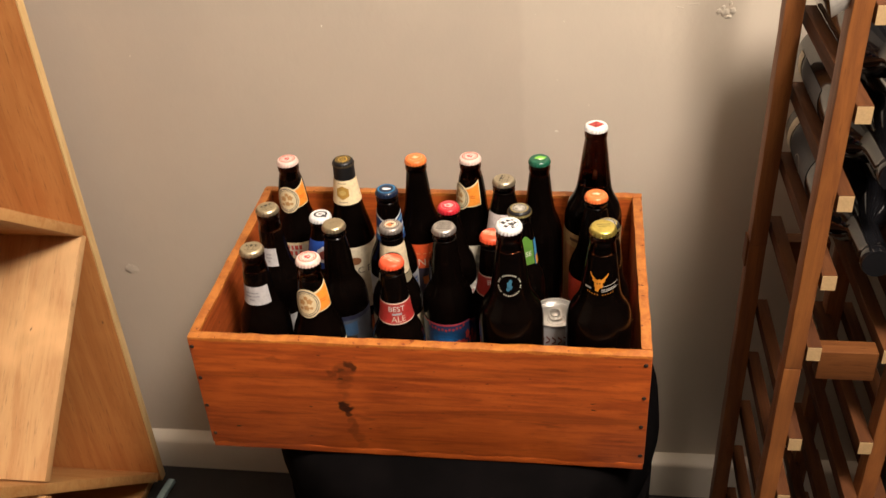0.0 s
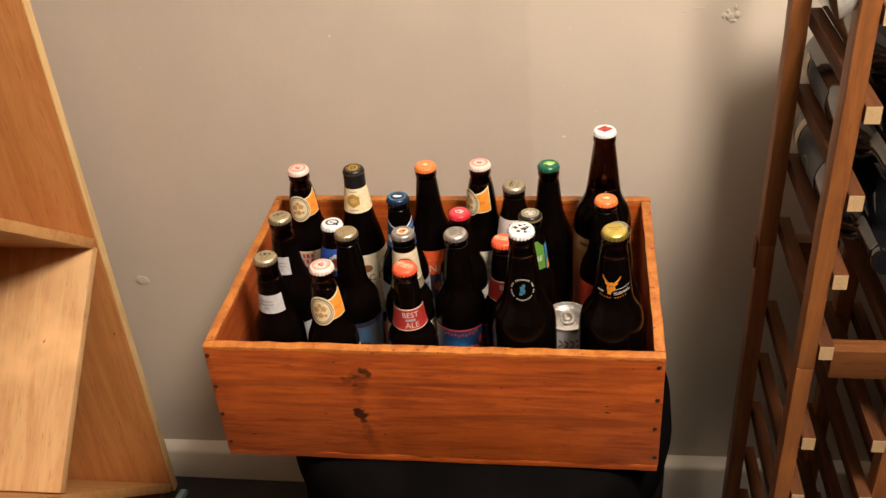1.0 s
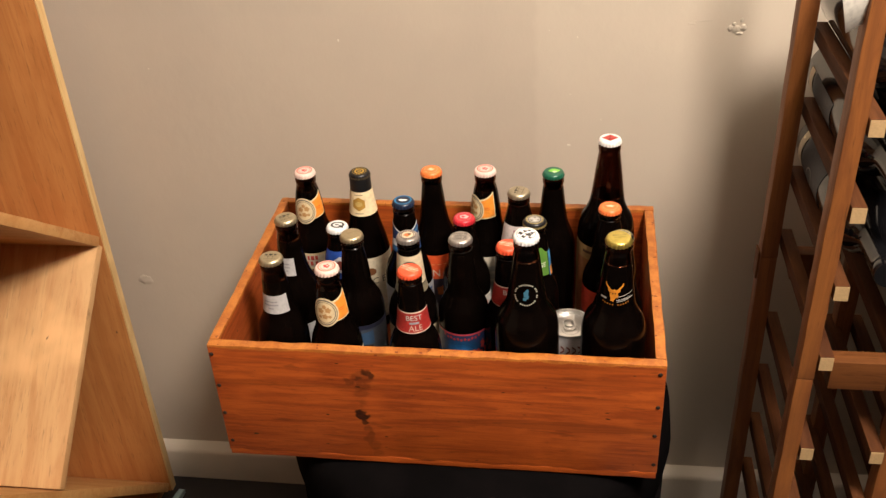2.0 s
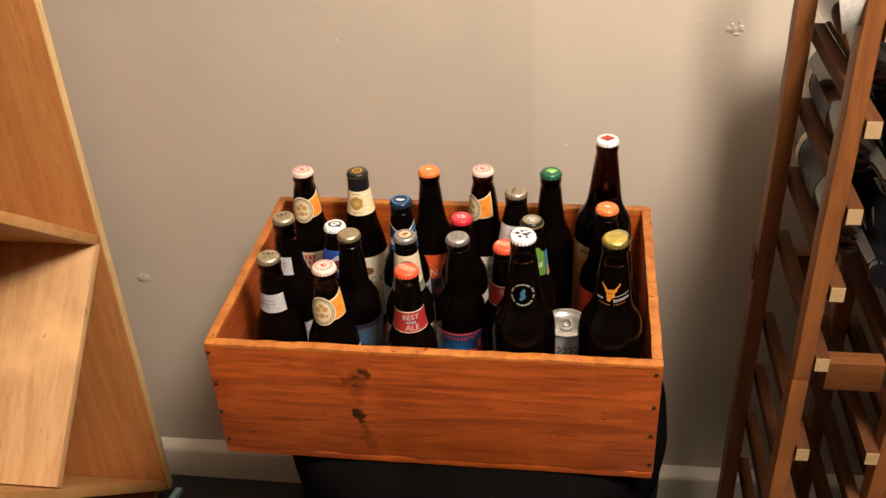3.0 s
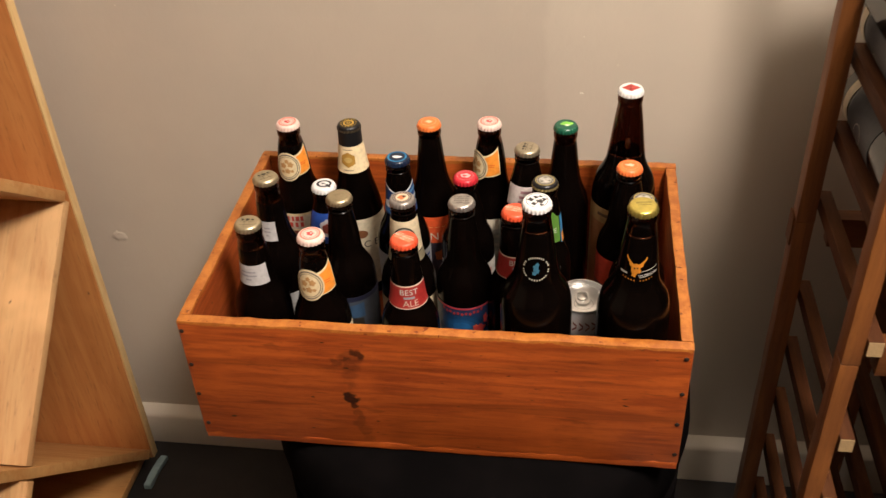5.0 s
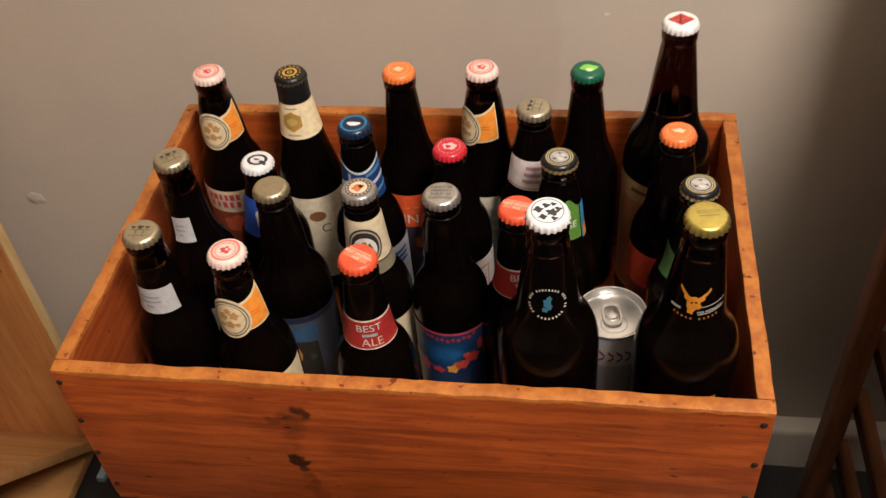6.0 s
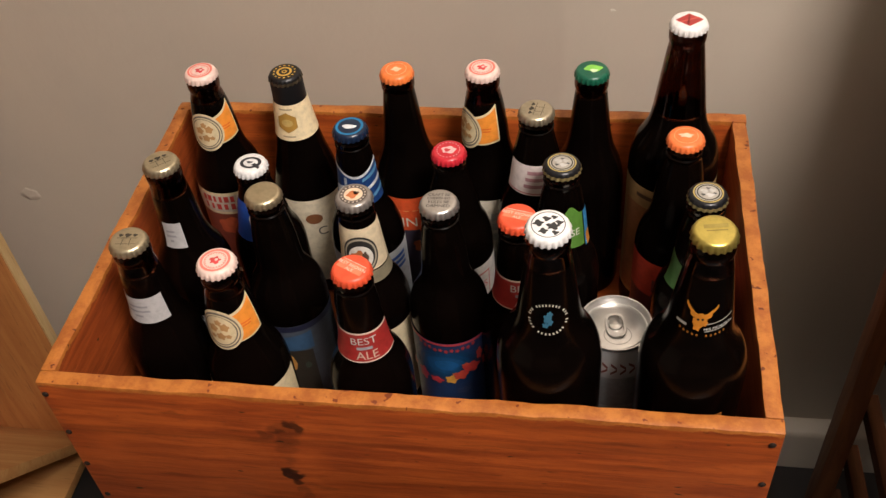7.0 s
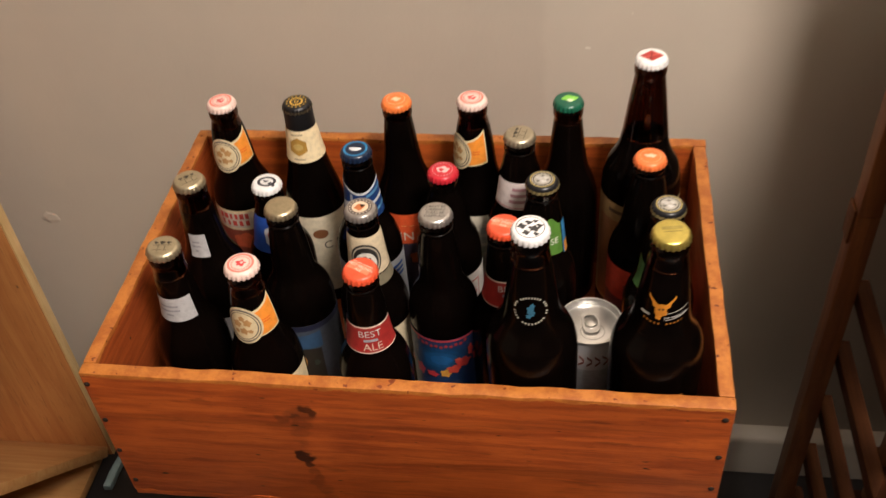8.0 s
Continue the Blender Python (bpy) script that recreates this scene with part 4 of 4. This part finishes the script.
ob, t, h = bottle(0.4518, 0.0432, 0.8223, "bomber", "tall dark bottle with gold cap and horned emblem", lean=(0, -3.0), fill=0.90)
c, z = cap(ob, h, (0.62, 0.50, 0.12), 0.32, 0.85, label="yellow-gold crown cap with stamped mark")
b = quad([(-0.0065, 0.0006), (0.0075, 0.0026), (0.0071, 0.0056), (-0.0069, 0.0036)], z)
part("cap_stamp", b, ink((0.44, 0.35, 0.09), 0.4, 0.7), c)
b = quad([(-0.0050, -0.0016), (0.0070, 0.0001), (0.0068, 0.0010), (-0.0052, -0.0007)], z)
part("cap_stamp", b, ink((0.34, 0.27, 0.07), 0.4, 0.7), c)
em = ink((0.62, 0.23, 0.02))
mid = h - 0.0575
for da, dz, sa, sz in ((-8, 0.0, 11, 0.0048), (-9, 0.0036, 13, 0.0022), (-12, -0.0055, 7, 0.0036), (0, -0.002, 6, 0.0026), (-17, -0.001, 5, 0.003)):
    part("emblem", oval(t, da, mid + dz, sa, sz, 0.0004 + abs(dz) * 0.02, 0, 18, 2, 0.22), em, ob)
for da, dz in ((-12, 0.0008), (-4, 0.0012)):
    part("emblem_eye", oval(t, da, mid + dz, 2.4, 0.0010, 0.0007, 0, 10, 1), ink(BLACK), ob)
for side in (-1, 1):
    for k in range(18):
        u = k / 17
        bend = math.sin(2.6 * math.pi * u)
        part("emblem_horn", oval(t, -8 + side * (9 + 17 * u + 4.5 * bend), mid + 0.0034 + 0.0078 * u ** 1.8 + 0.0010 * bend, 4.2 - 2.4 * u, 0.0024 - 0.0011 * u, 0.0005 + 0.00001 * k, 0, 10, 1), em, ob)
part("label_writing", letters_round(t, "HIS MEMORY", 26, mid - 0.0066, 0.0031, 0.0005, 0.10), ink((0.72, 0.70, 0.66)), ob)
for dz in (-0.0036, -0.0098):
    part("label_rule", wrapped(t, 2, 60, mid + dz, mid + dz + 0.0005, 0.0004, nu=16, nv=1, top=lambda u: 0.0030 * u, low=lambda u: 0.0030 * u), ink((0.62, 0.58, 0.50)), ob)
for k in range(11):
    if k != 5:
        part("label_letter", oval(t, -42 + 8 * k, mid - 0.0130 + 0.00025 * (k - 5) ** 2 * 0.3, 1.9, 0.0010, 0.0005, 0.45, 10, 1), ink((0.45, 0.17, 0.02)), ob)
part("label_writing", bars_round(t, -42, mid - 0.0075, (22,), 0.0022, 0.001, 0.0005), ink((0.40, 0.38, 0.34)), ob)
part("label_tip", wrapped(t, 24, 33, h - 0.152, h - 0.139, 0.0004), ink((0.40, 0.13, 0.02)), ob)

ob, t, h = bottle(0.4600, 0.1441, 0.7601, "longneck", "dark bottle with black and gold cap, leaf label")
c, z = cap(ob, h, (0.02, 0.02, 0.022), 0.3, 0.4, (0.42, 0.34, 0.14), "black crown cap with gold disc")
leaf_cap(c, z)
part("neck_label", wrapped(t, -80, -38, h - 0.078, h - 0.046, 0.0004, top=lambda u: -0.010 * u), ink((0.05, 0.12, 0.03)), ob, "leaf-green neck label")


def can():
    """A drinks can with its ring pull."""
    metal = plain("brushed_aluminium", (0.78, 0.77, 0.75), 0.28, 0.9, vary=0.05, scale=90)
    ob = thing("drink_can", "silver drinks can with brown chevron band", "can", "", (0.4025, 0.1150, FLOOR_Z), (0, 0, 8))
    h = 0.1215
    prof = [(0, 0.004), (0.022, 0.003), (0.025, 0.0), (0.028, 0.002), (0.0325, 0.012), (0.0330, 0.016), (0.0330, 0.096), (0.0322, 0.101), (0.0285, 0.1125), (0.0270, 0.1165), (0.0270, 0.1185)]
    t = Turned(prof[3:])
    part("body", lathe(prof, 56), plain("can_silver_paint", (0.58, 0.57, 0.56), 0.35, 0.6, vary=0.06, scale=40), ob)
    lid = part("lid", lathe([(0.0270, h - 0.0025), (0.0278, h - 0.0012), (0.0274, h), (0.0262, h), (0.0254, h - 0.003), (0.0246, h - 0.0062), (0.0236, h - 0.0062), (0.0228, h - 0.0042), (0.0222, h - 0.0040), (0, h - 0.0040)], 56), metal, ob, "bare aluminium lid")
    ring = bmesh.new()
    loops = []
    for i in range(28):
        a = 2 * math.pi * i / 28
        cx, cy = 0.0078 * math.copysign(abs(math.cos(a)) ** 0.7, math.cos(a)), -0.001 + 0.0120 * math.copysign(abs(math.sin(a)) ** 0.7, math.sin(a))
        loops.append([ring.verts.new((cx * s, -0.001 + (cy + 0.001) * s, h - 0.0026 + dz)) for s, dz in ((1.0, 0), (0.97, 0.0009), (0.76, 0.0009), (0.72, 0))])
    for i in range(28):
        p, q = loops[i], loops[(i + 1) % 28]
        for k in range(3):
            ring.faces.new((p[k], q[k], q[k + 1], p[k + 1]))
    part("ring_pull", ring, metal, lid)
    part("ring_rivet", lathe([(0.0052, h - 0.0040), (0.0050, h - 0.0022), (0.0030, h - 0.0016), (0, h - 0.0014)], 20), metal, lid)
    part("opening_score", disc(0.0105, h - 0.0038, 0.0099, 36, 0.9, (0.0005, -0.0095)), ink((0.45, 0.44, 0.43), 0.3, 0.8), lid)
    for row in (0.1030,):
        for k in range(24):
            for s in (-1, 1):
                a = -150 + 12.5 * k
                rise = lambda u: -0.0034 * s * u
                base = row + (0.0012 if s > 0 else -0.0034) + 0.0034 * (s > 0)
                part("chevron", wrapped(t, a, a + 8.5, base - 0.0011, base + 0.0011, 0.0004, nu=3, nv=1, top=rise, low=rise), ink((0.16, 0.045, 0.03)), ob)
    part("band", wrapped(t, -180, 180, 0.060, 0.0945, 0.0002, nu=48), ink((0.42, 0.41, 0.41), 0.35, 0.5), ob, "grey printed band")
    return ob


can()


# ---- the diamond wine bin ----
def wine_bin():
    ob = thing("wine_bin", "pale wooden diamond wine bin, empty, against the wall", "wine rack")
    x0, x1, y0, y1 = -0.66, -0.3235, -0.155, 0.361
    part("side_panel", box(x0, x1, y1, y1 + 0.017, 0.03, 1.10, 0.0015, 30, 0.0006, 7), AMBER_PINE, ob, "amber pine side panel")
    part("side_panel", box(x0, x1, y0 - 0.017, y0, 0.03, 1.10, 0.0015), AMBER_PINE, ob)
    part("bottom_panel", box(x0, x1 - 0.022, y0 - 0.017, y1 + 0.017, 0.012, 0.0295, 0.002), PALE_X, ob)
    part("top_panel", box(x0, x1 + 0.002, y0 - 0.017, y1 + 0.017, 1.1005, 1.118, 0.002), PALE_X, ob)
    part("back_panel", box(x0 - 0.008, x0 - 0.0005, y0 - 0.017, y1 + 0.017, 0.03, 1.10, 0.001), AMBER_PINE, ob)
    for x in (x0 + 0.02, x1 - 0.055):
        for y in (y0, y1 - 0.03):
            part("foot", box(x, x + 0.025, y, y + 0.025, 0.0, 0.0118, 0.001), PALE_X, ob)
    t = 0.016
    depth = x1 - x0 - 0.004
    # crossed boards: the heights at the wall end and the near end, and where a board is cut by its fellow
    for far, near, cut in ((0.044, 0.560, None), (0.580, 0.119, 0.549), (0.587, 1.010, None), (1.080, 0.620, 0.560)):
        p, q = Vector((0, y1 - 0.004, far)), Vector((0, y0 + 0.004, near))
        d1 = q - p
        ang = math.atan2(d1.z, -d1.y)
        gap = t / 2 + 0.002
        spans = ((0, cut * d1.length - gap, 0.0), (cut * d1.length + gap, d1.length, 0.006)) if cut else ((0, d1.length, 0.0),)
        for s0, s1, proud in spans:
            bm = box(-depth / 2, depth / 2 + proud, -s1, -s0, -t / 2, t / 2, 0.0012, 16, 0.0005, 3)
            bm.transform(Matrix.Translation((x1 - 0.001 - depth / 2, p.y, p.z)) @ pose(0, 0, 0, -math.degrees(ang), 0, 0))
            part("diagonal_board", bm, PALE if cut else PALE_X, ob)
    part("edge_strip", box(x1 + 0.0003, x1 + 0.0030, y1 + 0.001, y1 + 0.016, 0.031, 1.099, 0.0008), EDGE_PLY, ob, "pale front edge of the side panel")
    for o in ob.children:
        # the whole bin has racked a little towards the east
        for v in o.data.vertices:
            v.co.x += 0.0085 * v.co.z
    return ob


wine_bin()

# pale blue plastic offcut on the floor in front of the bin
bit = box(-0.0065, 0.0065, -0.034, 0.034, 0.0, 0.011, 0.002, 10, 0.0012, 5)
for v in bit.verts:
    v.co.x += 2.5 * (v.co.y + 0.02) ** 2
    v.co.z = max(v.co.z, 0.0)
scrap = part("plastic_offcut", bit, plain("pale_blue_plastic", (0.36, 0.52, 0.56), 0.35, vary=0.1))
scrap.location = (-0.322, 0.350, 0.0005)
tagged(scrap, "pale blue plastic offcut on the floor by the bin", "plastic scrap")


# ---- the wine rack ----
def wine_bottle(labelled=True):
    ob = thing("wine_bottle", "dark wine bottle lying in the rack" if labelled else "black unlabelled wine bottle lying in the rack", "bottle", "bottles in the wine rack")
    prof = [(0, 0.012), (0.02, 0.006), (0.033, 0.0), (0.0365, 0.003), (0.0372, 0.01)] + curve_profile([(0.0372, 0.185), (0.0365, 0.198), (0.030, 0.213), (0.019, 0.228), (0.0148, 0.242), (0.0138, 0.285)]) + [(0.0150, 0.287), (0.0150, 0.296), (0.0142, 0.298), (0, 0.298)]
    part("glass", lathe(prof, 36), plain("black_wine_glass", (0.006, 0.006, 0.007), 0.10, coat=0.3), ob)
    if not labelled:
        return ob
    t = Turned([(0.0372, 0.0), (0.0372, 0.19)])
    part("body_label", wrapped(t, -110, 110, 0.045, 0.135, 0.0005, nu=30), ink((0.045, 0.050, 0.060), 0.5), ob, "slate-blue paper label with pale strokes")
    lab = ob.children[-1]
    part("label_stroke", wrapped(t, -110, 110, 0.024, 0.040, 0.0005, nu=30, nv=2), ink((0.55, 0.46, 0.32), 0.6), ob, "cream paper strip")
    for a, z, s in ((-60, 0.09, 0.013), (-20, 0.08, 0.010), (20, 0.10, 0.014), (60, 0.085, 0.011)):
        part("label_stroke", oval(t, a, z, 16, s, 0.0009, 0.88, 24, 1), ink((0.40, 0.38, 0.34), 0.6), lab)
    return ob


def wine_rack():
    ob = thing("wine_rack", "reddish-brown slatted wooden wine rack against the wall", "wine rack")
    # columns past the second are unseen, added to cast more shade
    cols = [0.643 + 0.1065 * k for k in range(8)]
    wide = 0.0175
    for k, x in enumerate(cols):
        for y, dx, w in ((0.004, 0.0, wide), (0.233, -0.006, wide + 0.003)):
            part("post", box(x + dx, x + dx + w, y, y + 0.024, 0.0, 0.678, 0.0018, 24, 0.0006, k + 3), REDWOOD, ob)
            part("post", box(x + dx, x + dx + w, y, y + 0.024, 0.6785, 1.165, 0.0018, 24, 0.0006, k + 9), REDWOOD, ob)
        for z in SLATS:
            for side in (0, 1):
                if (k == 0 and side == 0) or (k == 7 and side == 1):
                    continue
                sx = x + wide + 0.0004 if side else x - 0.0150
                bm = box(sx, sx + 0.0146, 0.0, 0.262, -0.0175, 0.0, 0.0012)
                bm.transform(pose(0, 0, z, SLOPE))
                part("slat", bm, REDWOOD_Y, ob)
                if k < 2:
                    bm = box(sx + 0.0005, sx + 0.0141, -0.0008, -0.0001, -0.0169, -0.0006)
                    bm.transform(pose(0, 0, z, SLOPE))
                    part("slat_end", bm, END_GRAIN, ob, "pale sawn slat end")
    for y, z0, z1 in ((0.005, 0.666, 0.703), (0.237, 0.643, 0.682)):
        for k in range(7):
            a = cols[k] + wide + (0.0155 if y < 0.1 else 0.016)
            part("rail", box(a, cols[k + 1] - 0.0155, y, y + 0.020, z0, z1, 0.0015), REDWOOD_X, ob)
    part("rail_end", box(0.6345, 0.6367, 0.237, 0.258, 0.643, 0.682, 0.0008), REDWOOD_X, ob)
    return ob, cols


SLOPE = -2.0  # the slats fall a little towards the wall
SLATS = [0.984 + 0.0903 * i for i in (1, 0, -1, -2, -3)] + [0.583 - 0.0903 * i for i in range(6)]
rack, cols = wine_rack()
BAY = 0.5 * (0.1065 + 0.0175)


def lying(k, shelf, spin=0.0, back=0.0):
    """A bottle on the two slats of a bay, its foot towards the wall."""
    return pose(cols[k] + BAY, 0, shelf, SLOPE) @ pose(0, 0.292 - back, 0.0225, 90, spin, 0)


first = wine_bottle()
first.matrix_basis = lying(0, SLATS[2])
copy_thing(first, lying(0, SLATS[3], 24, 0.006))
bare = wine_bottle(False)
bare.matrix_basis = lying(0, SLATS[1])
# bottles in bays past the second are unseen, added to block light
for k in range(1, 7):
    for i in range(11):
        if 0 < i < 5 or k > 1:
            copy_thing(bare, lying(k, SLATS[i], 0, 0.008 * ((k + i) % 3)))

# paper tag on the rack's front post
tag = thing("paper_tag", "white paper tag tied to the rack post", "tag", "", (0.6300, 0.000, 1.100), (20, -25, 20))
bm = box(-0.014, 0.014, -0.0004, 0.0004, -0.040, 0.0, 0.0002)
for v in bm.verts:
    v.co.y += 0.004 * math.sin(v.co.z * 60)
part("card", bm, ink((0.70, 0.68, 0.60), 0.7), tag)
part("writing", box(-0.009, 0.008, -0.0009, -0.0005, -0.018, -0.015), ink((0.35, 0.33, 0.28)), tag)

# ---- small marks on the wall ----
def wall_mark(name, label, x, z, w, hgt, deep, mat, seed):
    bm = bmesh.new()
    bmesh.ops.create_icosphere(bm, subdivisions=3, radius=1)
    for v in bm.verts:
        n = 1 + 0.35 * noise.noise(v.co * 2.2 + Vector((seed, 0, 0)))
        v.co = Vector((v.co.x * w * n, v.co.y * deep * n, v.co.z * hgt * n))
    ob = part(name, bm, mat)
    ob.location = (x, 0.4475, z)
    return tagged(ob, label, "wall mark")


GLOSS = plain("glossy_filler", (0.60, 0.54, 0.44), 0.06, vary=0.08)
for k, (dx, dz, w, hg) in enumerate(((0, 0, 0.006, 0.006), (0.009, 0.002, 0.0045, 0.005), (-0.008, 0.001, 0.004, 0.0045), (0.004, -0.006, 0.005, 0.0025), (-0.003, 0.007, 0.003, 0.0025), (0.006, 0.012, 0.002, 0.004))):
    wall_mark("plaster_lump", "small glossy drip of filler on the wall", 0.6074 + dx, 0.8948 + dz, w, hg, 0.0022, GLOSS, k + 1)
wall_mark("paint_ridge", "thin raised ridge in the wall paint", 0.549, 0.902, 0.006, 0.0012, 0.0010, WALL, 9)
wall_mark("paint_ridge", "thin raised ridge in the wall paint", 0.566, 0.906, 0.014, 0.0011, 0.0009, WALL, 3)
wall_mark("paint_chip", "small pale chip in the wall paint", 0.393, 0.720, 0.0032, 0.0018, 0.0008, ink((0.75, 0.71, 0.60)), 4)
wall_mark("paint_chip", "small pale chip in the wall paint", 0.070, 0.878, 0.0016, 0.0024, 0.0008, ink((0.75, 0.71, 0.60)), 5)
wall_mark("paint_dent", "shallow round bump in the wall paint", -0.311, 0.452, 0.013, 0.010, 0.0018, WALL, 6)
for k, (x, z) in enumerate(((0.363, 0.893), (0.393, 0.799), (0.437, 0.761), (0.300, 0.582), (-0.219, 0.834), (0.401, 0.883))):
    wall_mark("paint_speck", "tiny pale speck on the wall paint", x, z, 0.0018, 0.0012 + 0.0004 * (k % 3), 0.0007, ink((0.66, 0.60, 0.48)), 20 + k)
